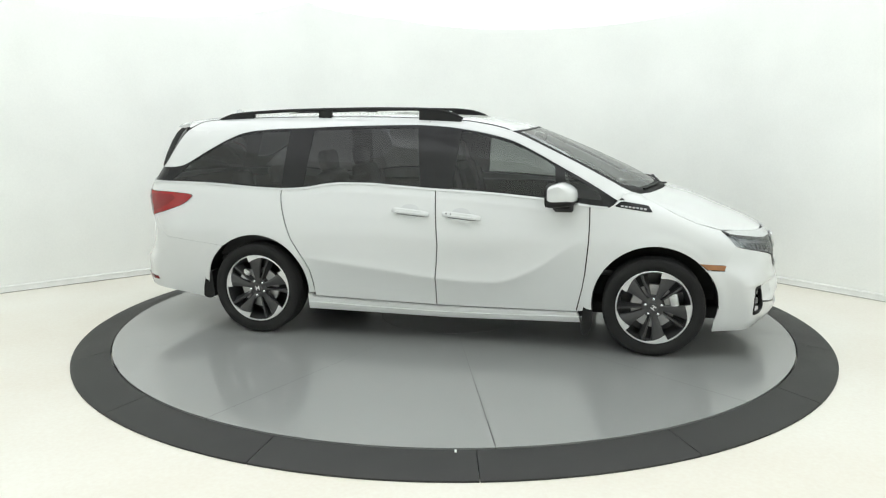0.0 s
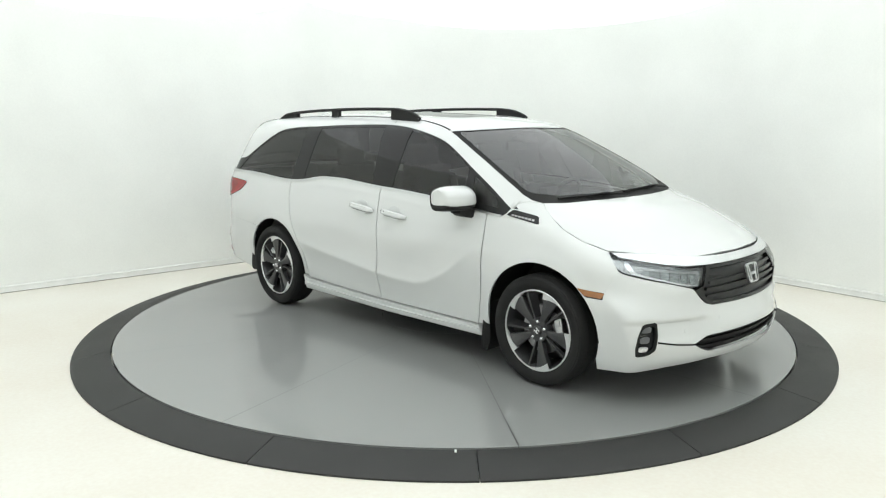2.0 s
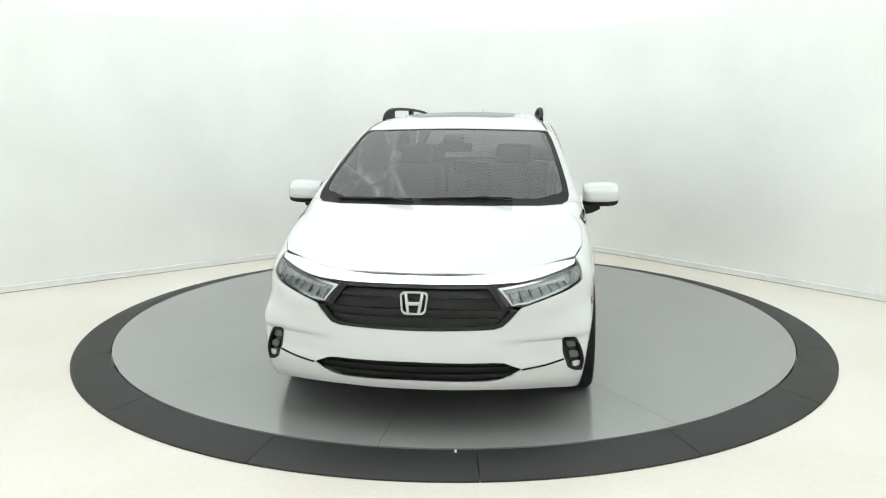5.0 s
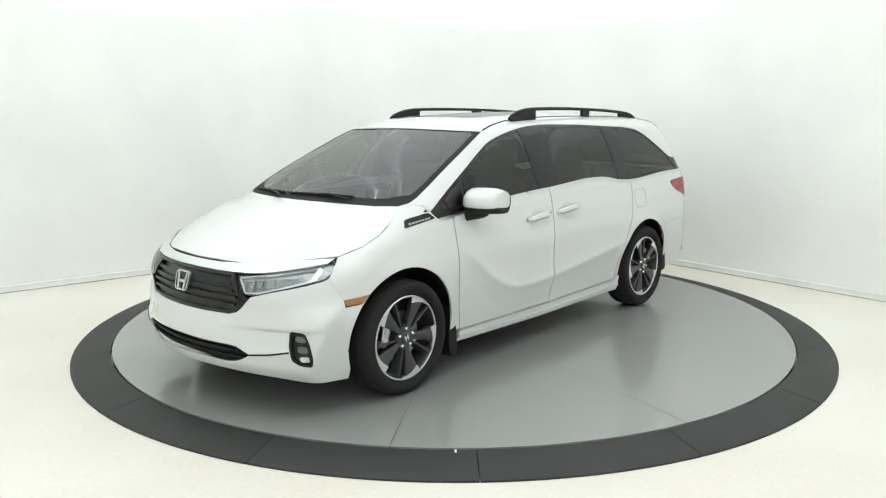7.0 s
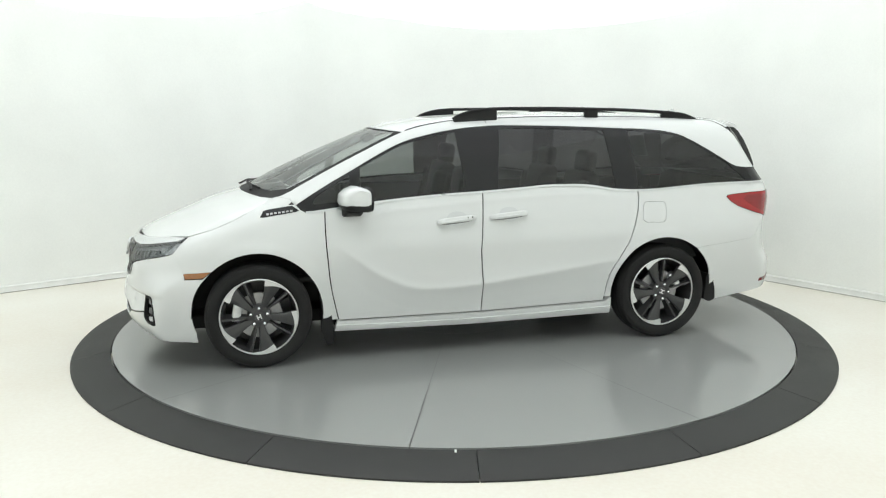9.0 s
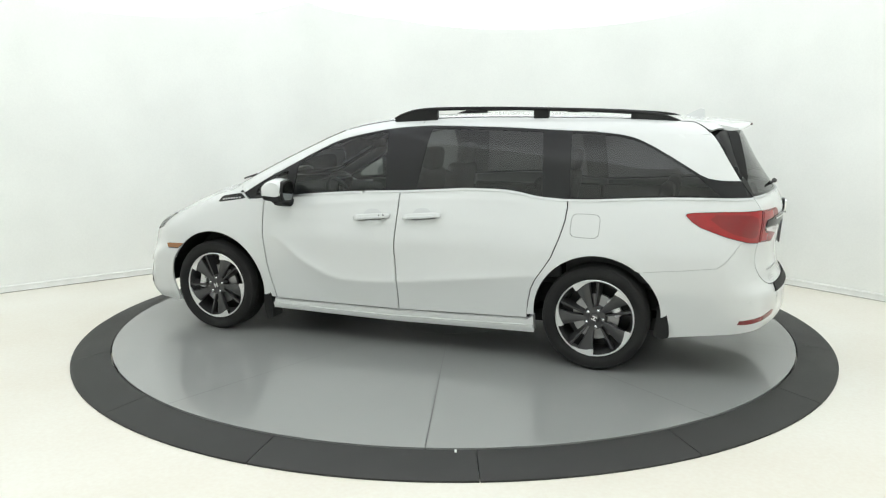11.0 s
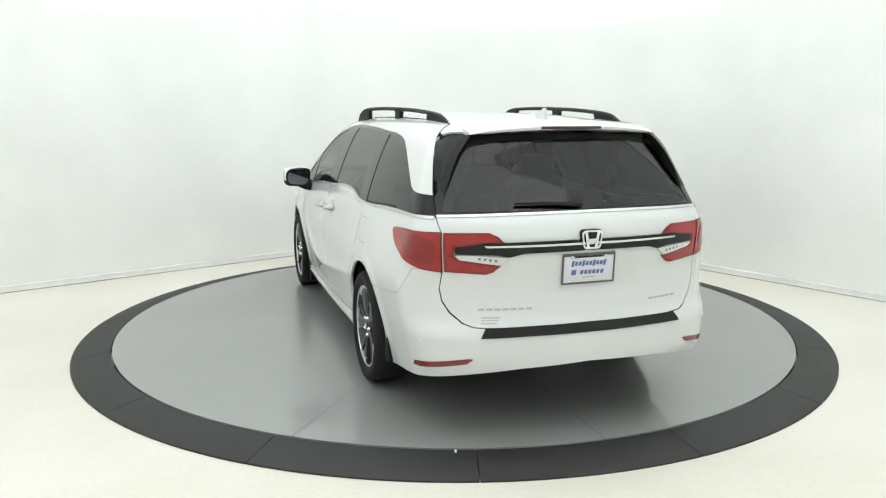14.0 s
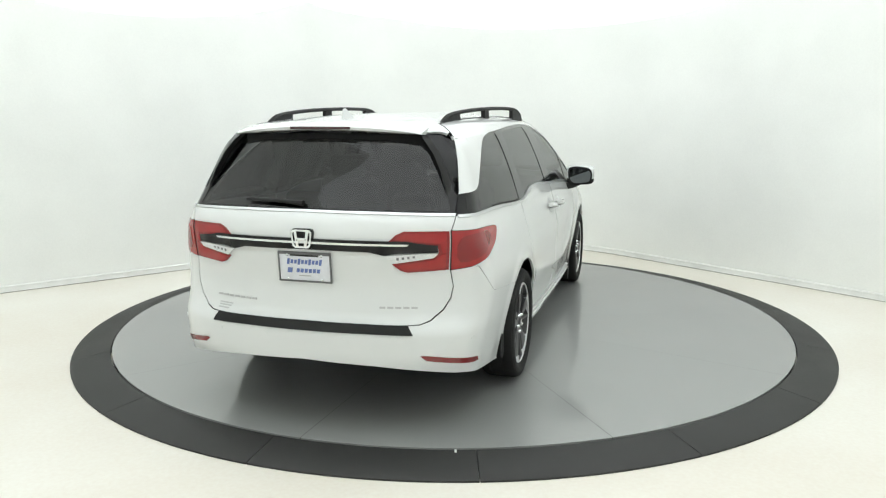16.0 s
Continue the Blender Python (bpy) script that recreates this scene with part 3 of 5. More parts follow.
        tail = skin("tail_lamp", REDLENS, car, [sheet(w, lamp, (), 0.03, 0.006, 0.02)], "red rear lamp lens")
        c = np.array(lamp).mean(0)
        skin("lamp_seal", MATTE, tail, [sheet(w, [tuple(c + (np.array(p) - c) * (1.02, 1.05)) for p in lamp], (), 0.03, 0.002, 0.01)], "thin black seal")
        inner_line = [(-2.12, 1.07), (-2.30, 1.078), (-2.36, 1.05), (-2.36, 0.93), (-2.30, 0.93), (-2.20, 0.965)]
        skin("light_guide", REDDEEP, tail, [sheet(w, rounded(inner_line, 1), (), 0.03, 0.0075, 0.003)], "darker red inner lens")
        mud_flaps(s)
        mirror(s)
        rail_on_roof(s)

    # across the nose
    ring = ([(1.795, 0.676), (1.845, 0.632), (1.95, 0.630), (1.9553, 0.6715), (2.0004, 0.7475), (2.0304, 0.7995), (2.06, 0.786), (2.153, 0.764), (2.29, 0.736), (2.37, 0.716), (2.45, 0.695), (2.468, 0.680), (2.512, 0.630), (2.55, 0.598), (2.60, 0.585),
             (2.82, 0.581), (CENTRE, 0.580)] + [(CENTRE, 0.262), (2.615, 0.256), (2.31, 0.236), (2.15, 0.214), (2.02, 0.196), (1.925, 0.186)] + arc(*ARCH_F, -14, 40, 14))
    ring = ring[:-1]
    fog = rounded([(2.237, 0.520), (2.160, 0.508), (2.136, 0.44), (2.124, 0.368), (2.128, 0.318), (2.19, 0.330), (2.228, 0.356), (2.243, 0.43)], 1, 0.15)
    low = [(2.460, 0.367), (2.55, 0.407), (2.60, 0.413), (CENTRE, 0.421), (CENTRE, 0.310), (2.63, 0.304), (2.57, 0.311), (2.52, 0.330)]
    skin("front_bumper", PAINT, car, both(ring, [fog, low], step=0.015), "white front bumper with a low lip")
    for s in (1, -1):
        for u, z in ((2.412, 0.452), (2.66, 0.505), (-2.59, 0.515), (-2.84, 0.520), (-2.30, 0.52)):
            skin("parking_sensor", PAINT, car, [sheet(wrap(s), arc(u, z, 0.011, 0, 342, 19), (), 0.02, 0.002, 0.006)], "small round white parking sensor")
    skin("lower_grille", MATTE, car, both(low, step=0.03, off=-0.035, depth=0), "black lower air intake")
    for z in (0.345, 0.385):
        skin("intake_slat", MATTE, car, both([(2.50, z), (CENTRE, z + 0.004), (CENTRE, z - 0.006), (2.50, z - 0.008)], step=0.04, off=-0.012, depth=0.03))
    for s in (1, -1):
        w = wrap(s)
        pocket = skin("fog_lamp", BLACK, car, [sheet(w, fog, (), 0.03, -0.02, 0)], "fog lamp in a black bezel")
        c = np.array(fog).mean(0)
        skin("bezel", MATTE, pocket, [sheet(w, fog, [[tuple(c + (np.array(p) - c) * 0.80) for p in fog]], 0.02, 0.002, 0.02)])
        for i in range(3):
            zz = 0.474 - i * 0.056
            uu = 2.182 - i * 0.010
            cell = rounded([(uu + 0.032, zz + 0.018), (uu - 0.018, zz + 0.014), (uu - 0.022, zz - 0.018), (uu + 0.028, zz - 0.016)], 1, 0.2)
            skin("led_cell", LAMPGREY if i < 2 else BOWL, pocket, [sheet(w, cell, (), 0.02, -0.012, 0.01)], "small silver lamp cell")
        # The crease's dark line is painted as a thin black strip on the bumper.
        strip(w, [(2.242, 0.405), (2.35, 0.384), (2.462, 0.371)], 0.010, 0.003, 0.010, "crease_shade", BLACK, car, "thin black strip painting the crease's shade from fog lamp to intake")
        headlamp(s)
    # grille: a black backing, slats and the bright bar above
    ring = [(2.585, 0.809), (CENTRE, 0.812), (CENTRE, 0.582), (2.60, 0.587), (2.55, 0.600), (2.468, 0.683), (2.53, 0.702)]
    grille = skin("grille", GRILLE, car, both(ring, step=0.03, off=-0.022, depth=0), "gloss black front grille")
    skin("grille_frame", GRILLE, grille, both(ring, [[(2.612, 0.795), (CENTRE - 5e-4, 0.798), (CENTRE - 5e-4, 0.600), (2.62, 0.603), (2.575, 0.615), (2.508, 0.683), (2.56, 0.70)]], step=0.03, off=0.003, depth=0.03))
    for z, u in ((0.768, 2.60), (0.728, 2.585), (0.688, 2.56), (0.645, 2.565)):
        skin("grille_slat", GRILLE, grille, both([(u, z), (CENTRE, z + 0.003), (CENTRE, z - 0.017), (u, z - 0.017)], step=0.04, off=-0.002, depth=0.02))
    bar = [(1.985, 0.893), (2.153, 0.884), (2.30, 0.872), (2.43, 0.8605), (2.73, 0.852), (CENTRE, 0.853), (CENTRE, 0.815), (2.60, 0.813), (2.43, 0.817), (2.30, 0.831), (2.16, 0.851), (2.03, 0.872)]
    skin("chrome_bar", BRIGHT, car, both(bar, step=0.03, off=0.006, depth=0.012), "bright chrome bar above grille and lamps")
    # A black sheet behind the bonnet edge paints the shade in its gap.
    gap = [(u, z + 0.03) for u, z in bar[:6]] + [(u, z - 0.02) for u, z in bar[:6][::-1]]
    skin("hood_gap_shade", HOLLOW, car, both(gap, step=0.04, off=-0.012, depth=0), "black sheet painting the shade in the gap under the bonnet edge")
    emblem(car, pose(2.418, 0, 0.727) @ pose(0, 0, 0, 90 - 15, 0, 90), 0.155, 0.122)

    # hood, windscreen, roof
    ring = mirrored([(2.316, 0.0), *[(x - 0.009, y - 0.002) for x, y in HOOD_NOSE[::-1][1:]], *[(x, y - 0.0015) for x, y in HOOD_SIDE[::-1][1:]], *[(x + 0.006, y) for x, y in WS_BASE[1:]]][:-1] + [(1.601, 0.0)])
    skin("hood", PAINT, car, [sheet(above, ring, (), 0.03)], "smooth white bonnet")
    glass = mirrored([(0.592, 0.0), (0.589, 0.17), (0.572, 0.338), (0.534, 0.53), (0.505, 0.63), (0.53, 0.664), (0.757, 0.712), (0.979, 0.750), (1.12, 0.772), (1.225, 0.783), (1.27, 0.770), (1.385, 0.630), (1.44, 0.48), (1.478, 0.344), (1.508, 0.17), (1.517, 0.0)])
    outer = mirrored(WS_TOP + WS_SIDE[1:] + WS_BASE[1:])
    skin("windscreen_surround", MATTE, car, [sheet(above, outer, [glass], 0.03, -0.002, 0.01)], "black windscreen surround and cowl")
    skin("windscreen", CLEAR, car, [sheet(above, glass, (), 0.05, -0.004, 0)], "clear raked windscreen")
    roof = mirrored([*WS_TOP, (0.30, 0.648), (0.10, 0.620), (-0.5, 0.598), (-1.2, 0.590), (-1.8, 0.580), (-2.055, 0.572), (-2.150, 0.665), (-2.18, 0.665), (-2.245, 0.58), (-2.295, 0.40), (-2.32, 0.20), (-2.325, 0.0)])
    hatch = rounded([(0.205, 0.41), (-0.56, 0.42), (-0.56, -0.42), (0.205, -0.41)], 2, 0.12)
    skin("roof", PAINT, car, [sheet(above, roof, [hatch], 0.035)], "white roof")
    skin("sunroof", ROOFGLASS, car, [sheet(above, hatch, (), 0.06, -0.003, 0.0)], "dark glass sunroof")
    for s in (1, -1):
        ring = [(-0.176, 0.672 * s), (-0.180, 0.672 * s), (-0.180, 0.612 * s), (-0.176, 0.612 * s)]
        skin("door_seam", HOLLOW, car, [sheet(above, ring, (), 0.03, 0.0015, 0.0)], "thin dark door joint")
        line = [(0.43, 0.675), (0.30, 0.650), (0.10, 0.623), (-0.5, 0.601), (-1.2, 0.593), (-1.8, 0.583), (-2.05, 0.574), (-2.165, 0.690)]
        ring = [(x, (y + 0.004) * s) for x, y in line] + [(x, (y - 0.008) * s) for x, y in line[::-1]]
        skin("roof_ditch", MATTE, car, [sheet(above, ring, (), 0.04, 0.002, 0.012)], "black roof joint strip")

    # across the tail
    ring = [(u, z) for u, z in GATE] + [(-CENTRE, 1.190), (-2.70, 1.186), (-2.50, 1.180)]
    gate = skin("tailgate", PAINT, car, both([(u - 0.002 if u > -2.5 else u, z + 0.002) for u, z in ring], step=0.028), "white tailgate")
    ring = ([(-1.78, 0.687), (-2.00, 0.7132), (-2.151, 0.7402), (-2.1815, 0.7737), (-2.2565, 0.8955), (-2.29, 0.9045), (-2.382, 0.8915)]
            + [(u + 0.002 if u > -3 else u, z - 0.003) for u, z in GATE[3:]] + [(-CENTRE, 0.400), (-2.707, 0.380), (-2.506, 0.352), (-2.328, 0.326), (-2.168, 0.290), (-1.985, 0.255)] + arc(*ARCH_R, 195, 132, 18))
    ring[-1] = (-1.790, 0.672)
    skin("rear_bumper", PAINT, car, both(ring, step=0.028), "white rear bumper")
    pad = [(-2.565, 0.596), (-2.75, 0.602), (-CENTRE, 0.605), (-CENTRE, 0.558), (-2.75, 0.556), (-2.548, 0.550)]
    skin("bumper_pad", MATTE, car, both(pad, step=0.03, off=0.008, depth=0.02), "matt black step pad on the rear bumper")
    ring = [(-2.262, 1.556), (-2.318, 1.288), (-2.358, 1.182), (-2.50, 1.186), (-2.70, 1.192), (-CENTRE, 1.196), (-CENTRE, 1.600), (-2.60, 1.600), (-2.43, 1.598), (-2.33, 1.588)]
    pane_ = [(-2.372, 1.200), (-2.70, 1.206), (-CENTRE + 1e-4, 1.209), (-CENTRE + 1e-4, 1.572), (-2.62, 1.562), (-2.46, 1.535), (-2.42, 1.50), (-2.385, 1.36), (-2.37, 1.26)]
    skin("rear_surround", BLACK, gate, both(ring, [pane_], step=0.03, off=-0.002, depth=0.012), "black surround of the rear window")
    skin("rear_window", PRIVACY, gate, both(pane_, step=0.05, off=-0.005, depth=0), "dark privacy rear window")
    skin("rear_trim", SATIN, gate, both([(-2.352, 1.184), (-2.70, 1.194), (-CENTRE, 1.198), (-CENTRE, 1.186), (-2.70, 1.182), (-2.36, 1.172)], step=0.04, off=0.006, depth=0.01), "chrome strip under the rear window")
    for s in (1, -1):
        w = wrap(s)
        lamp = [(-2.392, 1.098), (-2.575, 1.099), (-2.610, 1.080), (-2.640, 1.046), (-2.52, 1.034), (-2.44, 1.024), (-2.434, 0.985), (-2.46, 0.958), (-2.60, 0.931), (-2.625, 0.925), (-2.59, 0.890), (-2.560, 0.879), (-2.392, 0.893)]
        t = skin("gate_lamp", REDDEEP, gate, [sheet(w, lamp, (), 0.03, 0.006, 0.02)], "red tailgate lamp lens")
        for ring in ([(-2.404, 1.088), (-2.572, 1.089), (-2.600, 1.074), (-2.615, 1.056), (-2.520, 1.045), (-2.430, 1.034), (-2.418, 0.985), (-2.404, 0.985)],
                     [(-2.404, 0.980), (-2.424, 0.975), (-2.452, 0.948), (-2.595, 0.921), (-2.600, 0.915), (-2.580, 0.896), (-2.558, 0.889), (-2.404, 0.903)]):
            skin("light_guide", REDLENS, t, [sheet(w, ring, (), 0.03, 0.0085, 0.003)], "brighter red glowing-line lens")
        rev = skin("reverse_lamp", WHITELENS, gate, [sheet(w, [(-2.437, 0.983), (-2.50, 0.984), (-2.655, 0.970), (-2.615, 0.930), (-2.455, 0.960)], (), 0.02, 0.0135, 0.012)], "white reversing lamp")
        for i in range(4):
            u0 = -2.53 - 0.022 * i
            skin("lens_rib", LAMPGREY, rev, [sheet(w, [(u0, 0.972 - i * 0.003), (u0 - 0.010, 0.971 - i * 0.003), (u0 - 0.010, 0.960 - i * 0.004), (u0, 0.961 - i * 0.004)], (), 0.02, 0.0145, 0.002)])
        refl = [(-2.268, 0.403), (-2.50, 0.440), (-2.520, 0.438), (-2.495, 0.412), (-2.30, 0.378), (-2.262, 0.378)]
        skin("reflector", REDDARK, car, [sheet(w, refl, (), 0.03, 0.004, 0.01)], "dark red bumper reflector")
        fin(s, gate)
    bar = [(-2.44, 1.026), (-2.52, 1.037), (-2.565, 1.048), (-CENTRE, 1.054), (-CENTRE, 0.996), (-2.72, 0.990), (-2.66, 0.972), (-2.60, 0.984), (-2.50, 0.988), (-2.437, 0.990)]
    skin("garnish", BLACK, gate, both(bar, step=0.03, off=0.012, depth=0.016), "gloss black garnish between the rear lamps")
    skin("chrome_strip", CHROME, gate, both([(-2.555, 1.034), (-CENTRE, 1.040), (-CENTRE, 1.028), (-2.565, 1.024)], step=0.04, off=0.016, depth=0.006), "thin chrome strip")
    emblem(gate, pose(-2.676, 0, 1.052) @ pose(0, 0, 0, 90, 0, -90), 0.125, 0.100, BLACK)
    number_plate(gate)
    spoiler()
    for s, n, z in ((1, 7, 0.690), (-1, 5, 0.686)):
        w = wrap(s)
        for i in range(n):
            u0 = (-2.53 if s > 0 else -2.52) - i * 0.034
            bar = [(u0, z + 0.007), (u0 - 0.026, z + 0.007), (u0 - 0.026, z - 0.004), (u0, z - 0.004)]
            skin("letter_bar", GREYINK, gate, [sheet(w, bar, (), 0.03, 0.003, 0.003)])
    for i in range(3):
        z = 0.652 - i * 0.014
        skin("sticker_bar", GREYINK, gate, [sheet(wrap(1), [(-2.545, z), (-2.625 + i * 0.008, z), (-2.625 + i * 0.008, z - 0.007), (-2.545, z - 0.007)], (), 0.03, 0.0015, 0.001)])


def pane(u0, u1, top, low, lean0, lean1):
    """A pane between two uprights that lean with height."""
    us = np.linspace(0, 1, 22)
    up, dn = [], []
    for k in us:
        u = u0 + (u1 - u0) * k
        lean = lean0 + (lean1 - lean0) * k
        b = float(GLASS_LOW(u)) + low
        uu = u
        for _ in range(4):
            t = float(GLASS_TOP(uu)) - top
            uu = u + lean * (t - 1.15)
        if t - b > 0.01:
            up.append((uu, t))
            dn.append((u, b))
    return up + dn[::-1]


def handle(w, u, z, own):
    """A square-edged pull bar over a patch that paints its cup's shade, with a bright blade along it."""
    cup = rounded([(u + 0.080, z + 0.004), (u + 0.045, z + 0.060), (u - 0.050, z + 0.064), (u - 0.090, z + 0.012), (u - 0.055, z - 0.040), (u + 0.045, z - 0.044)], 2)
    # No recess is cut; a flat satin patch paints the cup's darker oval.
    skin("cup_shade_patch", SATIN, own, [sheet(w, cup, (), 0.03, 0.0015, 0.004)], "satin patch painting the shade of the handle recess")

    def sweep(half, rows, n=15):
        """A bar of four-edged section: rows give its height above the middle line and its stand-off."""
        us = np.linspace(u + half, u - half, n)
        k = np.linspace(-1, 1, n)
        fall = 1 - np.abs(k) ** 6
        bm, lines = bmesh.new(), []
        for dz, off in rows:
            p = w(us, z + 0.004 - 0.09 * (us - u) + dz * (0.62 + 0.38 * fall), 0.002 + off * (0.30 + 0.70 * fall))
            lines.append([bm.verts.new(tuple(q)) for q in p])
        m = len(lines)
        for j in range(m):
            for i in range(n - 1):
                bm.faces.new((lines[j][i], lines[j][i + 1], lines[(j + 1) % m][i + 1], lines[(j + 1) % m][i]))
        bm.faces.new([c[0] for c in lines])
        bm.faces.new([c[-1] for c in lines][::-1])
        return bm
    bar = part("handle", sweep(0.142, ((0.017, 0.012), (0.019, 0.036), (0.012, 0.044), (-0.014, 0.046), (-0.021, 0.038), (-0.019, 0.012))), PAINT, own, "white pull handle with a bright blade")
    part("handle_blade", sweep(0.128, ((-0.006, 0.044), (-0.007, 0.0485), (-0.017, 0.0475), (-0.019, 0.038))), SATIN, bar, "satin chrome blade along the handle")
    # A grey strip below the bar paints the shade under it.
    part("handle_shadow_gap", sweep(0.120, ((-0.021, 0.010), (-0.022, 0.034), (-0.025, 0.032), (-0.025, 0.010))), LAMPGREY, bar, "grey strip painting the shade under the handle")
    if u > 0:
        for d in (-0.075, -0.108):
            p = w(np.array([u + d]), np.array([z + 0.006 - 0.09 * d]), 0.0445)[0]
            v, f = lathe([(0.0001, 0.003), (0.0045, 0.0025), (0.006, 0.0)], 10)
            sy = 1 if p[1] > 0 else -1
            ob_of("lock_button", [(p[0] + q[0], p[1] + sy * q[2], p[2] + q[1]) for q in v], f, LAMPGREY, bar)


def mud_flaps(s):
    for pts, name in (([(1.085, 0.465), (1.058, 0.462), (1.028, 0.435), (1.008, 0.300), (1.000, 0.20), (1.000, 0.130), (1.050, 0.115), (1.080, 0.20), (1.074, 0.36)], "mud_flap"),
                      ([(-1.905, 0.470), (-1.955, 0.460), (-1.982, 0.340), (-1.986, 0.262), (-1.935, 0.246), (-1.885, 0.270), (-1.900, 0.36)], "mud_flap")):
        bm = bmesh.new()
        a = [bm.verts.new((x, s * 0.935, z)) for x, z in rounded(pts, 1, 0.15)]
        b = [bm.verts.new((v.co.x, s * 0.80, v.co.z)) for v in a]
        n = len(a)
        bm.faces.new(a)
        bm.faces.new(b[::-1])
        for i in range(n):
            bm.faces.new((a[i], b[i], b[(i + 1) % n], a[(i + 1) % n]))
        part(name, bm, MATTE, car, "black mud flap")


def mirror(s):
    """An angular housing: white cap with a peaked top, black lower half and rear bezel, glass, foot on the door."""
    cx, cy, cz = 0.850, 1.055, 1.148
    across = ((-0.122, 0.70), (-0.108, 0.86), (-0.070, 0.96), (-0.010, 1.0), (0.055, 0.985), (0.092, 0.90), (0.110, 0.78), (0.120, 0.60))

    def shell(line, swell=1.0, lean=0.0):
        """Lofts a side outline in (x, z) across the housing."""
        ring = rounded(line, 3, 0.16)
        mx = 0.0
        bm, rows = bmesh.new(), []
        for t, k in across:
            k *= swell
            rows.append([bm.verts.new((cx + mx + (x - mx) * (k if x > 0 else 0.5 + 0.5 * k) - 0.16 * (t + 0.02), s * (cy + t * swell), cz + z * (0.35 + 0.65 * k) + lean * t)) for x, z in ring])
        n = len(ring)
        for a, b in zip(rows, rows[1:]):
            for j in range(n):
                bm.faces.new((a[j], a[(j + 1) % n], b[(j + 1) % n], b[j]))
        bm.faces.new(rows[0][::-1])
        bm.faces.new(rows[-1])
        return bm
    cap = part("mirror", shell([(-0.086, 0.060), (-0.005, 0.088), (0.055, 0.066), (0.098, 0.030), (0.106, -0.020), (0.100, -0.046), (-0.086, -0.056)]), PAINT, car, "white cap over a black door mirror")
    part("mirror_base", shell([(0.099, -0.030), (0.097, -0.056), (0.080, -0.076), (-0.086, -0.094), (-0.088, -0.030)], 0.985), MATTE, cap, "black lower housing")

    def slab(half_y, half_z, x0, x1):
        ring = rounded([(-half_y, half_z * 0.72), (-half_y * 0.45, half_z), (half_y * 0.75, half_z * 0.86), (half_y, half_z * 0.25), (half_y * 0.86, -half_z * 0.86), (-half_y * 0.8, -half_z)], 2, 0.2)
        bm = bmesh.new()
        a, b = [[bm.verts.new((cx + x - 0.16 * (y + 0.02), s * (cy + y), cz - 0.008 + z)) for y, z in ring] for x in (x0, x1)]
        n = len(ring)
        bm.faces.new(a)
        bm.faces.new(b[::-1])
        for i in range(n):
            bm.faces.new((a[i], b[i], b[(i + 1) % n], a[(i + 1) % n]))
        return bm
    part("mirror_bezel", slab(0.117, 0.086, -0.092, -0.060), MATTE, cap, "black rear bezel")
    # The silver is darkened to paint the dark reflection in the glass.
    part("mirror_glass", slab(0.102, 0.070, -0.0945, -0.088), material("dimmed_mirror_silver", (0.16, 0.17, 0.18), 0.04, metal=1.0) if "dimmed_mirror_silver" not in bpy.data.materials else bpy.data.materials["dimmed_mirror_silver"], cap, "mirror glass")
    bm = block((0.120, 0.006, 0.010), (cx - 0.045, s * (cy + 0.112), cz - 0.008), 0.003)
    part("turn_signal", bm, LAMPGREY, cap, "slim lamp line on the mirror")
    foot, rows = bmesh.new(), []
    for y, x0, x1, z0, z1 in ((0.875, 0.930, 0.770, 1.010, 1.075), (0.940, 0.925, 0.780, 1.012, 1.072), (1.000, 0.918, 0.790, 1.026, 1.085), (1.050, 0.905, 0.800, 1.050, 1.095)):
        rows.append([foot.verts.new((x, s * y, z)) for x, z in ((x0, z0 + 0.012), (x0 - 0.012, z0), (x1 + 0.02, z0), (x1, z0 + 0.02), (x1, z1), (x0, z1))])
    for a, b in zip(rows, rows[1:]):
        for j in range(6):
            foot.faces.new((a[j], a[(j + 1) % 6], b[(j + 1) % 6], b[j]))
    foot.faces.new(rows[0][::-1])
    foot.faces.new(rows[-1])
    part("mirror_arm", foot, MATTE, cap, "black mirror arm")


def rail_on_roof(s):
    """A low bar that curves down to its two feet, with a third foot behind the middle."""
    xs = np.linspace(0.07, -2.00, 44)
    lift = pchip([-2.00, -1.95, -1.85, -1.65, -1.2, -0.63, -0.25, -0.10, 0.0, 0.07], [1.636, 1.660, 1.696, 1.716, 1.736, 1.745, 1.741, 1.728, 1.700, 1.672])
    yy = pchip([-2.0, -1.2, 0.07], [0.562, 0.592, 0.632])
    bm = tube([(x, s * float(yy(x)), float(lift(x)) - 0.006) for x in xs], 0.017, 12, 0.75, True, [0.5] + [1] * 42 + [0.5])
    rail = part("roof_rail", bm, MATTE, car, "black roof rail")
    for x0, x1 in ((0.06, -0.27), (-0.985, -1.09), (-1.65, -1.985)):
        n = 10
        bm, rows = bmesh.new(), []
        for i in range(n + 1):
            x = x0 + (x1 - x0) * i / n
            y, top = float(yy(x)), float(lift(x)) - 0.012
            base = float(above(np.array([x]), np.array([y * s]))[0, 2]) - 0.012
            rows.append([bm.verts.new((x, s * (y + d), z)) for d, z in ((-0.012, base), (-0.014, max(top, base + 0.004)), (0.014, max(top, base + 0.004)), (0.017, base + 0.004))])
        for a, b in zip(rows, rows[1:]):
            for j in range(4):
                bm.faces.new((a[j], a[(j + 1) % 4], b[(j + 1) % 4], b[j]))
        bm.faces.new(rows[0])
        bm.faces.new(rows[-1][::-1])
        part("rail_foot", bm, MATTE, rail)


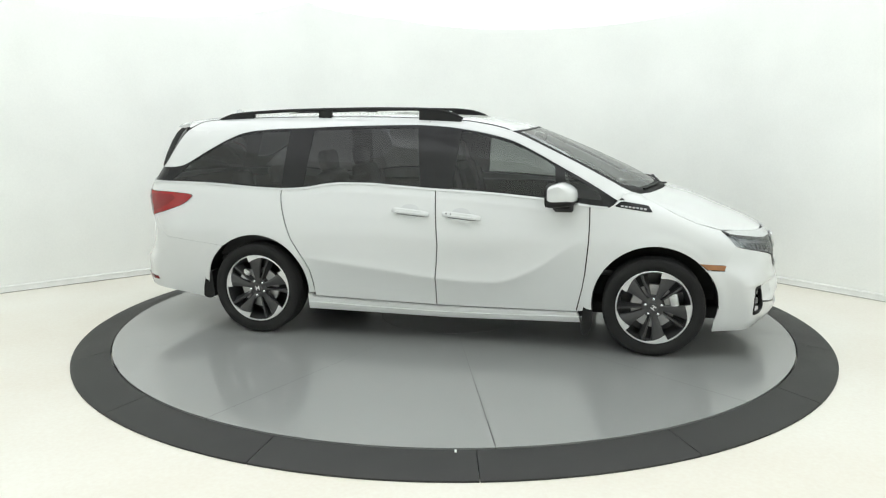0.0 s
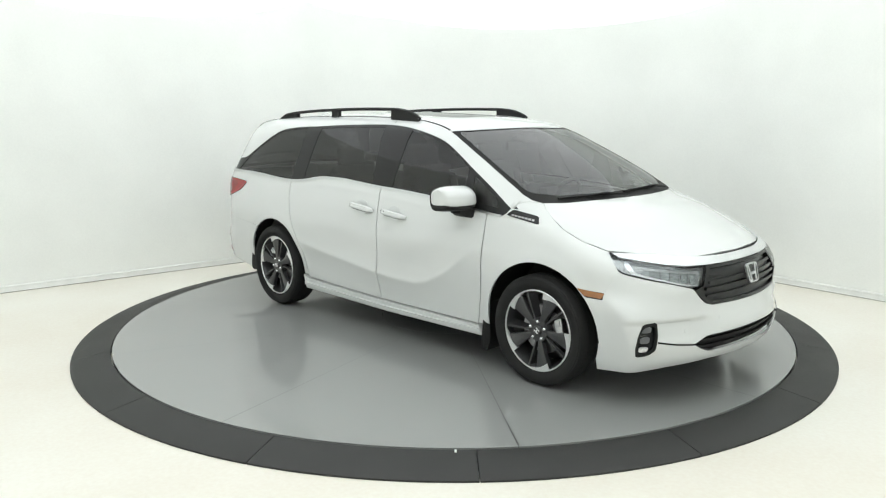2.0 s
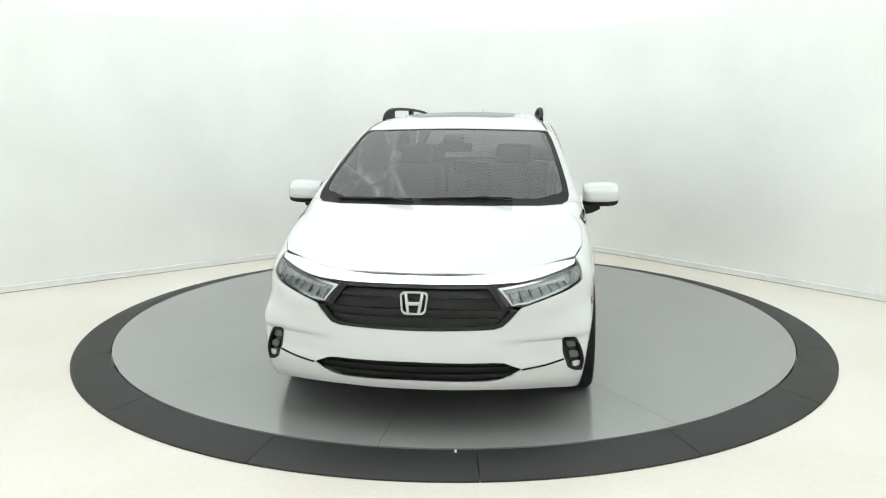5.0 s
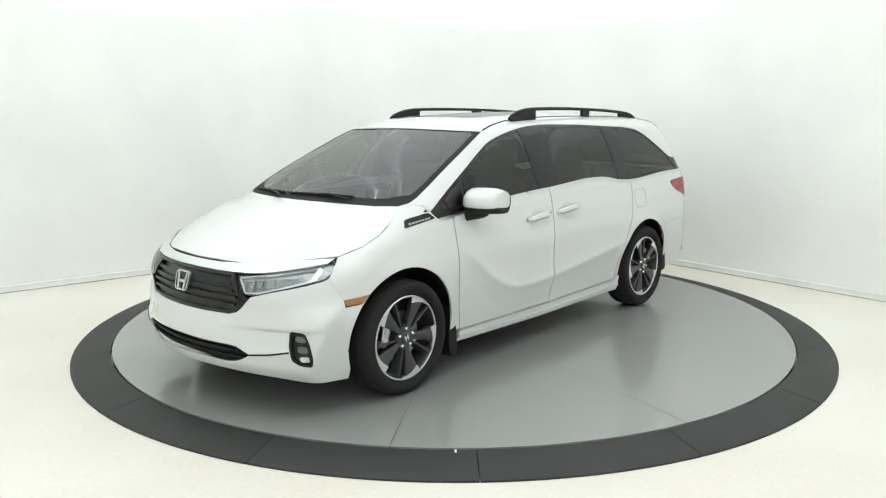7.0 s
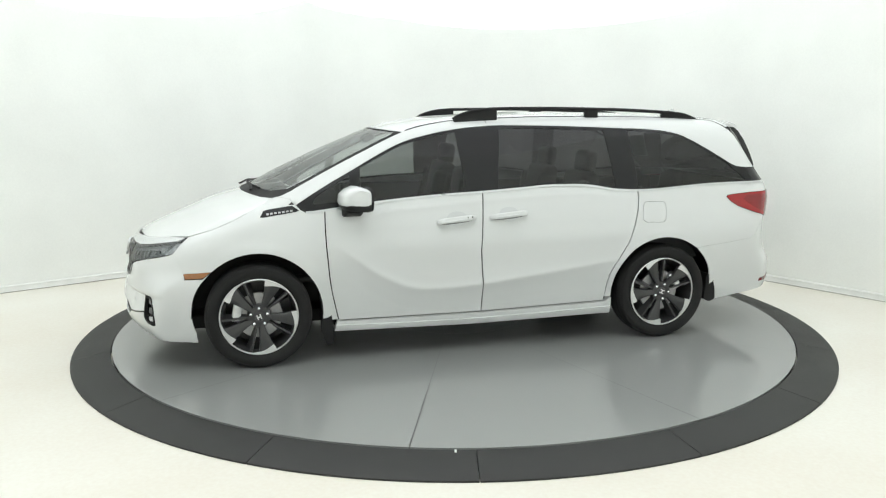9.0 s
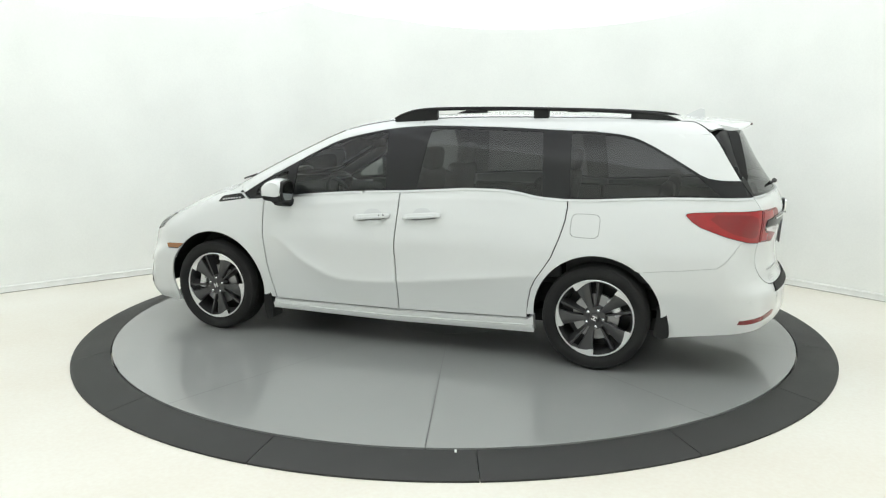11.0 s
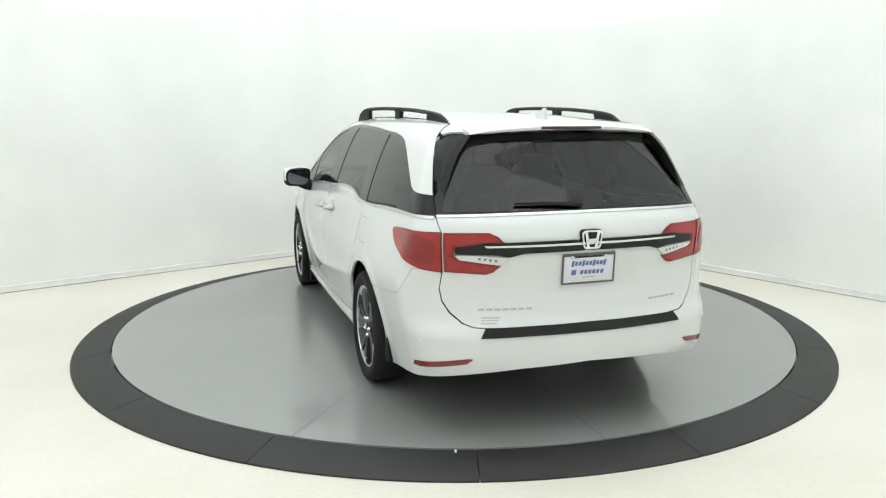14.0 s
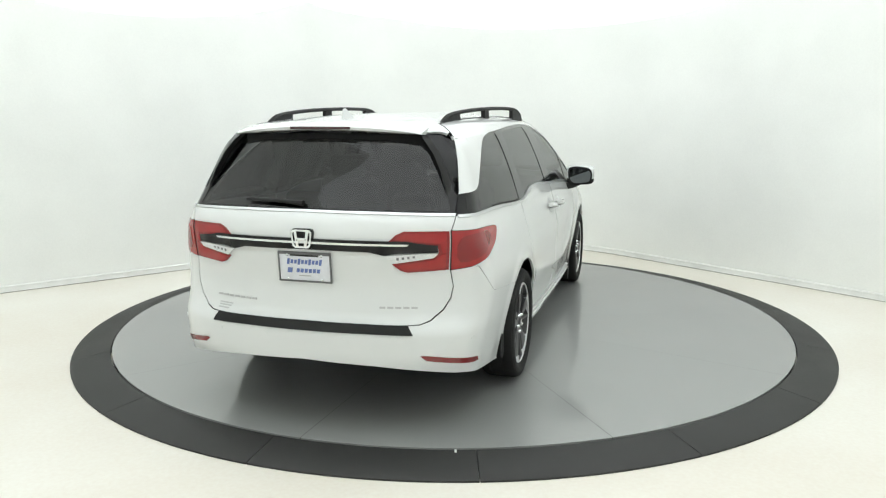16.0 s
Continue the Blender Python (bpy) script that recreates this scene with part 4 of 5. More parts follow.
def headlamp(s):
    """Dark housing, lens cells, a bright light guide and a clear cover."""
    w = wrap(s)
    ring = [(1.966, 0.894), (2.00, 0.889), (2.158, 0.870), (2.30, 0.847), (2.42, 0.823), (2.595, 0.808), (2.535, 0.703), (2.45, 0.699), (2.37, 0.722), (2.29, 0.741), (2.153, 0.770), (2.06, 0.791), (2.035, 0.800)]
    lamp = skin("headlamp", LAMPGREY, car, [sheet(w, ring, (), 0.03, -0.028, 0.0)], "clear headlamp with a dark inner housing")
    guide = [(2.040, 0.866), (2.17, 0.850), (2.36, 0.821), (2.556, 0.799), (2.50, 0.708), (2.42, 0.712), (2.30, 0.742), (2.10, 0.790)]
    c = np.array(guide).mean(0)
    inner = [(2.085, 0.850), (2.17, 0.839), (2.36, 0.810), (2.534, 0.789), (2.492, 0.717), (2.42, 0.722), (2.30, 0.752), (2.13, 0.797)]
    skin("light_guide", BRIGHT, lamp, [sheet(w, guide, [inner], 0.02, -0.010, 0.012)], "bright running light line")
    skin("bowl", BOWL, lamp, [sheet(w, inner, (), 0.02, -0.024, 0.0)], "silver reflector")
    for i in range(6):
        u0 = 2.16 + i * 0.058
        t = 0.815 - (u0 - 2.16) * 0.12
        h = 0.030 + i * 0.006
        cell = [(u0, t), (u0 + 0.044, t - 0.006), (u0 + 0.036, t - h - 0.004), (u0 - 0.006, t - h + 0.006)]
        skin("lens_cell", LENS, lamp, [sheet(w, cell, (), 0.02, -0.010, 0.012)], "small square lens")
        skin("cell_frame", CELL, lamp, [sheet(w, [(u0 + 0.046, t - 0.002), (u0 + 0.055, t - 0.004), (u0 + 0.045, t - h - 0.006), (u0 + 0.037, t - h - 0.004)], (), 0.02, -0.008, 0.012)])
    edge = [(1.95, 0.878), (2.06, 0.862), (2.07, 0.848), (2.10, 0.79), (2.065, 0.797), (2.045, 0.806)]
    skin("corner_reflector", BOWL, lamp, [sheet(w, edge, (), 0.02, -0.014, 0.008)], "grey corner lens")
    skin("lens_cover", LENS, lamp, [sheet(w, ring, (), 0.03, 0.002, 0.006)], "clear cover")


def emblem(parent, m, wide, high, ground=None):
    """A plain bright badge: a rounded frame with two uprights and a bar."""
    def ringmesh(a, b, t, d):
        out = rounded([(-a, b), (a, b), (a * 0.82, -b), (-a * 0.82, -b)], 3, 0.13)
        inn = [(x * (1 - t / a), y * (1 - t / b)) for x, y in out]
        bm = bmesh.new()
        v = [[bm.verts.new((x, y, z)) for x, y in r] for r, z in ((out, 0), (out, d), (inn, d), (inn, 0))]
        n = len(out)
        for k in range(4):
            for i in range(n):
                bm.faces.new((v[k][i], v[k][(i + 1) % n], v[(k + 1) % 4][(i + 1) % n], v[(k + 1) % 4][i]))
        return bm
    bm = ringmesh(wide / 2, high / 2, 0.010, 0.012)
    for sx in (-1, 1):
        leg = block((0.017, high * 0.86, 0.012), (0, 0, 0.007), 0.003)
        for v in leg.verts:
            v.co.x += sx * (wide * 0.235 + v.co.y * 0.16)
        add(bm, leg)
    add(bm, block((wide * 0.5, 0.019, 0.012), (0, -0.004, 0.007), 0.003))
    bmesh.ops.transform(bm, matrix=m, verts=bm.verts[:])
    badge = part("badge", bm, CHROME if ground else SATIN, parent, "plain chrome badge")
    if ground:
        out = rounded([(-wide * 0.53, high * 0.54), (wide * 0.53, high * 0.54), (wide * 0.445, -high * 0.54), (-wide * 0.445, -high * 0.54)], 3, 0.13)
        bm = bmesh.new()
        a = [bm.verts.new((x, y, 0.001)) for x, y in out]
        b = [bm.verts.new((x, y, -0.03)) for x, y in out]
        bm.faces.new(a)
        for i in range(len(a)):
            bm.faces.new((a[i], b[i], b[(i + 1) % len(a)], a[(i + 1) % len(a)]))
        bmesh.ops.transform(bm, matrix=m, verts=bm.verts[:])
        part("badge_ground", bm, ground, badge, "black badge backing")


def number_plate(parent):
    m = pose(-2.652, 0.0, 0.892) @ pose(0, 0, 0, 90 + 4, 0, -90)
    bm = block((0.305, 0.155, 0.006), (0, 0, 0), 0.004)
    bmesh.ops.transform(bm, matrix=m, verts=bm.verts[:])
    plate = part("number_plate", bm, PLATE, parent, "white dealer plate with blue bars")
    bm = bmesh.new()
    for x, y, a, b in ((0, 0.0775, 0.312, 0.016), (0, -0.0775, 0.312, 0.010), (-0.152, 0, 0.009, 0.16), (0.152, 0, 0.009, 0.16)):
        add(bm, block((a, b, 0.010), (x, y, 0.002), 0.002))
    bmesh.ops.transform(bm, matrix=m, verts=bm.verts[:])
    part("plate_frame", bm, LAMPGREY, plate, "thin dark grey metal plate frame")
    rows = [(-0.095 + 0.021 * i, 0.030, 0.015, 0.022 if i % 3 else 0.032, INK) for i in range(10)]
    rows += [(-0.040 + 0.024 * i, -0.018, 0.018, 0.022, INK) for i in range(6)] + [(-0.088, -0.018, 0.028, 0.028, INK)]
    rows += [(0.0, -0.046, 0.07, 0.005, GREYINK), (0, 0.066, 0.17, 0.010, MATTE)]
    for x, y, a, b, mat in rows:
        bm = block((a, b, 0.003), (x, y, 0.004), 0.001)
        if mat is INK:
            for v in bm.verts:
                v.co.x += (v.co.y - y) * 0.18
        bmesh.ops.transform(bm, matrix=m, verts=bm.verts[:])
        part("writing_bar", bm, mat, plate)
    for x, y in ((-0.1, 0.066), (0.1, 0.066), (-0.1, -0.068), (0.1, -0.068)):
        v, f = lathe([(0.0001, 0.010), (0.006, 0.009), (0.008, 0.004)], 10)
        ob_of("plate_screw", [m @ Vector((p[0] + x, p[1] + y, p[2])) for p in v], f, CHROME, plate)


def fin(s, parent):
    """The black blade beside the rear window, under the spoiler's end."""
    bm, rows = bmesh.new(), []
    for z, x, y, d in ((1.600, -2.205, 0.560, 0.120), (1.57, -2.235, 0.590, 0.110), (1.50, -2.280, 0.645, 0.085), (1.40, -2.330, 0.695, 0.060), (1.32, -2.370, 0.727, 0.036), (1.265, -2.395, 0.740, 0.010)):
        rows.append([bm.verts.new((x + 0.10, s * (y + 0.02), z)), bm.verts.new((x, s * (y + 0.012), z)), bm.verts.new((x - d, s * (y - 0.006), z - 0.012)), bm.verts.new((x, s * (y - 0.03), z))])
    for a, b in zip(rows, rows[1:]):
        for j in range(4):
            bm.faces.new((a[j], a[(j + 1) % 4], b[(j + 1) % 4], b[j]))
    bm.faces.new(rows[0])
    bm.faces.new(rows[-1][::-1])
    part("side_fin", bm, MATTE, parent, "black side blade of the spoiler", 50)


def spoiler():
    """The roof's rear lip over the window, with the third brake lamp in it."""
    xs = np.linspace(-0.565, 0.565, 25)
    bm, rows = bmesh.new(), []
    for y in xs:
        k = y * y
        top = float(above(np.array([-2.22]), np.array([y]))[0, 2])
        end = -2.425 + 0.20 * k + 0.22 * abs(y) ** 5
        slim = 1 - (abs(y) / 0.565) ** 4
        sec = [(-2.17, top + 0.007), (-2.22, top + 0.005), ((end - 2.22) / 2, top - 0.008), (end + 0.012, top - 0.020), (end, top - 0.030), (end + 0.006, top - 0.030 - 0.015 * slim), (end + 0.06, top - 0.034 - 0.021 * slim), (-2.24, top - 0.030 - 0.020 * slim)]
        rows.append([bm.verts.new((x, y, z)) for x, z in sec])
    for a, b in zip(rows, rows[1:]):
        for j in range(8):
            bm.faces.new((a[j], a[(j + 1) % 8], b[(j + 1) % 8], b[j]))
    bm.faces.new(rows[0])
    bm.faces.new(rows[-1][::-1])
    sp = part("spoiler", bm, PAINT, car, "white roof spoiler", 50)
    part("brake_lamp", block((0.02, 0.36, 0.016), (-2.418, 0, float(above(np.array([-2.22]), np.array([0.0]))[0, 2]) - 0.037), 0.004), material("smoked_red_lens", (0.05, 0.02, 0.02), 0.2, coat=0.5), sp, "dark third brake lamp")
    # aerial
    bm, rows = bmesh.new(), []
    for x, z, wd in ((-1.92, 0.0, 0.004), (-1.98, 0.020, 0.022), (-2.03, 0.045, 0.020), (-2.075, 0.066, 0.008), (-2.10, 0.060, 0.006), (-2.11, 0.0, 0.02)):
        base = 1.672
        rows.append([bm.verts.new((x, -wd, base)), bm.verts.new((x, -wd * 0.4, base + z)), bm.verts.new((x, wd * 0.4, base + z)), bm.verts.new((x, wd, base))])
    for a, b in zip(rows, rows[1:]):
        for j in range(4):
            bm.faces.new((a[j], a[(j + 1) % 4], b[(j + 1) % 4], b[j]))
    bm.faces.new(rows[0])
    bm.faces.new(rows[-1][::-1])
    part("aerial", bm, PAINT, car, "white roof aerial")


def underbody():
    """Dark structure behind the gaps, wheel wells and floor pan."""
    for s in (1, -1):
        w = wrap(s)
        ring = [(-2.20, 1.10), (-2.25, 0.45)] + [(-1.96, 0.362)] + arc(-1.505, 0.362, 0.45, 180, 0, 24) + [(-1.05, 0.24), (1.04, 0.24)] + arc(1.50, 0.362, 0.46, 180, 0, 24) + [(2.05, 0.40), (2.10, 0.70), (1.90, 0.82), (1.3, 1.03)]
        skin("inner_structure", HOLLOW, car, [sheet(w, ring, (), 0.06, -0.030, 0)], "dark body structure behind the panels")
        for x in (1.50, -1.505):
            v, f = lathe([(0.445, -0.30), (0.445, 0.0), (0.435, 0.012)], 36, False, 0.0, math.pi)
            ob = ob_of("wheel_well", [(p[0] + x, s * (0.925 + p[2]), p[1] + 0.362) for p in v], f, MATTE, car, "black wheel arch liner")
            bm = bmesh.new()
            ring2 = [bm.verts.new((x + 0.445 * math.cos(a), s * 0.63, 0.362 + 0.445 * math.sin(a))) for a in np.linspace(0, math.pi, 24)]
            bm.faces.new(ring2)
            part("well_wall", bm, MATTE, car)
    part("floor_pan", block((4.0, 1.26, 0.10), (0.0, 0, 0.26), 0.02), MATTE, car, "dark underbody")
    part("floor_pan", block((2.0, 1.50, 0.10), (-0.0, 0, 0.26), 0.02), MATTE, car, "dark underbody")


def wheel(x, s, phase):
    """Tyre, rim with five twin spokes, bright wedges at the edge, nuts, brake."""
    hub = new("wheel")
    hub.parent = car
    hub.matrix_basis = Matrix.Translation((x, s * 0.868, 0.356)) @ (pose(0, 0, 0, -90, 0, 0) if s > 0 else pose(0, 0, 0, 90, 0, 0)) @ pose(0, 0, 0, 0, 0, phase)
    tagged(hub, "black alloy wheel with bright machined edge wedges")
    R, r = 0.357, 0.262
    prof = [(r - 0.010, -0.09), (r + 0.02, -0.112), (R - 0.035, -0.116), (R - 0.012, -0.104), (R - 0.002, -0.085), (R, -0.045), (R - 0.004, -0.043), (R - 0.004, -0.037), (R, -0.035), (R, 0.035), (R - 0.004, 0.037), (R - 0.004, 0.043), (R, 0.045),
            (R - 0.002, 0.085), (R - 0.012, 0.104), (R - 0.020, 0.108), (R - 0.022, 0.1115), (R - 0.036, 0.1155), (R - 0.055, 0.1165), (r + 0.030, 0.112), (r + 0.012, 0.104), (r + 0.008, 0.099), (r - 0.002, 0.095)]
    v, f = lathe(prof, 96)
    ob_of("tyre", v, f, TYRE, hub, "black road tyre", angle=30)
    rim_prof = [(r, 0.094), (r + 0.001, 0.098), (r - 0.003, 0.101), (r - 0.008, 0.100), (r - 0.010, 0.094)]
    v, f = lathe(rim_prof, 96)
    ob_of("rim_lip", v, f, SILVER, hub, "bright machined rim lip", angle=40)
    v, f = lathe([(r - 0.009, 0.096), (r - 0.022, 0.070), (r - 0.034, 0.0), (r - 0.040, -0.08), (0.10, -0.085)], 72)
    ob_of("rim", v, f, RIMBLACK, hub, "satin black rim barrel", angle=40)
    # five blades with machined tips; each has a sunk web and a thin second rib beside it
    def ray(q, a):
        return q * math.cos(a), q * math.sin(a)

    def loft(into, rows):
        rows = [[into.verts.new((*ray(q, a), z)) for q, a, z in row] for row in rows]
        for p, q in zip(rows, rows[1:]):
            for j in range(len(p) - 1):
                into.faces.new((p[j], p[j + 1], q[j + 1], q[j]))

    for i in range(5):
        base = 2 * math.pi * i / 5 + radians(11)
        bm, web = bmesh.new(), bmesh.new()
        rows = []
        for q, half, z in ((0.046, 0.017, 0.083), (0.085, 0.020, 0.087), (0.15, 0.031, 0.092), (0.205, 0.044, 0.095), (r - 0.012, 0.056, 0.095)):
            h = half / q
            rows.append([(q, base + h * 1.02, z - 0.035), (q, base + h, z - 0.003), (q, base + h * 0.86, z), (q, base + h * 0.1, z + 0.0015), (q, base - h * 0.86, z - 0.006), (q, base - h, z - 0.012), (q, base - h * 1.05, z - 0.035)])
        loft(bm, rows)
        rows = []
        for q, half, z in ((0.060, 0.008, 0.078), (0.10, 0.009, 0.082), (0.16, 0.010, 0.086), (0.22, 0.012, 0.089), (r - 0.011, 0.013, 0.089)):
            a, h = base - radians(25 + 1 * (q - 0.06) / 0.2), half / q
            rows.append([(q, a + h * 1.1, z - 0.025), (q, a + h * 0.6, z), (q, a - h * 0.6, z), (q, a - h * 1.2, z - 0.022), (q, a - h - radians(6), z - 0.055)])
        loft(bm, rows)
        rows = []
        for q, z in ((0.075, 0.040), (0.13, 0.036), (0.19, 0.040), (r - 0.014, 0.060)):
            rows.append([(q, base - radians(5), z), (q, base - radians(15), z - 0.006), (q, base - radians(25), z)])
        loft(web, rows)
        part("spoke", bm, RIMBLACK, hub, "black twin spoke", 30)
        # The web takes the tyre's darker black, which paints the shade of the recess.
        part("spoke_web", web, TYRE, hub, "sunk black web of a twin spoke, darkened to paint its shade", 30)
    for i in range(5):
        # machined tip of each blade, stepped at one side and running out at the other
        base = 2 * math.pi * i / 5 + radians(11)
        bm = bmesh.new()
        turn = [14 - 36 * j / 12 for j in range(13)]
        deep = [0.036 if g > 10 else 0.036 - 0.027 * (10 - g) / 20 if g > -10 else 0.009 * (g + 22) / 12 for g in turn]
        a = [bm.verts.new((*ray(r - 0.009, base + radians(g)), 0.0995)) for g in turn]
        b = [bm.verts.new((*ray(r - 0.010 - d, base + radians(g)), 0.0985)) for g, d in zip(turn, deep)]
        c = [bm.verts.new((*ray(r - 0.011 - d, base + radians(g)), 0.080)) for g, d in zip(turn, deep)]
        for row, nxt in ((a, b), (b, c)):
            for j in range(12):
                bm.faces.new((row[j], row[j + 1], nxt[j + 1], nxt[j]))
        part("edge_wedge", bm, SILVER, hub, "bright machined wedge")
    v, f = lathe([(0.0001, 0.097), (0.026, 0.096), (0.031, 0.092), (0.034, 0.086), (0.072, 0.084), (0.080, 0.070), (0.082, 0.03)], 40)
    ob_of("hub_cap", v, f, RIMBLACK, hub, "black wheel centre", angle=35)
    bm = block((0.008, 0.034, 0.004), (-0.011, 0, 0.098), 0.001)
    add(bm, block((0.008, 0.034, 0.004), (0.011, 0, 0.098), 0.001))
    add(bm, block((0.020, 0.009, 0.004), (0, 0, 0.098), 0.001))
    part("cap_mark", bm, SILVER, hub, "small bright centre mark")
    for i in range(5):
        a = 2 * math.pi * (i + 0.5) / 5
        v, f = lathe([(0.0001, 0.101), (0.008, 0.100), (0.0125, 0.094), (0.0125, 0.078)], 6)
        ob_of("wheel_nut", [(p[0] + 0.058 * math.cos(a), p[1] + 0.058 * math.sin(a), p[2]) for p in v], f, CHROME, hub)
    v, f = lathe([(0.07, 0.035), (0.155, 0.035), (0.158, 0.030), (0.158, 0.010), (0.07, 0.010)], 56)
    ob_of("brake_disc", v, f, STEEL, hub, "steel brake disc", angle=35)
    # the caliper stays at the front of the front discs and behind the rear ones
    side = radians(12 if x > 0 else 150)
    a = side - radians(phase) if s < 0 else -side - radians(phase)
    bm = block((0.062, 0.135, 0.058), (0.148 * math.cos(a), 0.148 * math.sin(a), 0.036), 0.014, 2, Matrix.Rotation(a, 4, "Z"))
    for d in (-0.034, 0.034):
        add(bm, block((0.040, 0.042, 0.012), (0.148 * math.cos(a) - d * math.sin(a), 0.148 * math.sin(a) + d * math.cos(a), 0.068), 0.005, 2, Matrix.Rotation(a, 4, "Z")))
    part("brake_caliper", bm, SATIN, hub, "cast brake caliper")


def seat(x, y, wide, parent, dz=0.0):
    """Cushion, back with side bolsters, headrest on two posts."""
    cushion = part("seat_cushion", block((0.52, wide, 0.17), (x + 0.12, y, 0.68 + dz), 0.05, 3), LEATHER, parent, "black leather seat cushion")
    back = block((0.16, wide, 0.64), (x - 0.18, y, 1.00 + dz), 0.055, 3, Matrix.Rotation(radians(-12), 4, "Y"), 0.88)
    for sy in (-1, 1):
        add(back, block((0.20, 0.09, 0.54), (x - 0.15, y + sy * (wide / 2 - 0.05), 0.98 + dz), 0.04, 3, Matrix.Rotation(radians(-12), 4, "Y"), 0.85))
    b = part("seat_back", back, LEATHER, parent, "black leather seat back")
    part("headrest", block((0.10, 0.27, 0.18), (x - 0.27, y, 1.385 + dz), 0.045, 3, Matrix.Rotation(radians(-8), 4, "Y")), LEATHER, b, "black headrest")
    for sy in (-0.06, 0.06):
        part("headrest_post", tube([(x - 0.255, y + sy, 1.22 + dz), (x - 0.268, y + sy, 1.34 + dz)], 0.007, 8), CHROME, b)


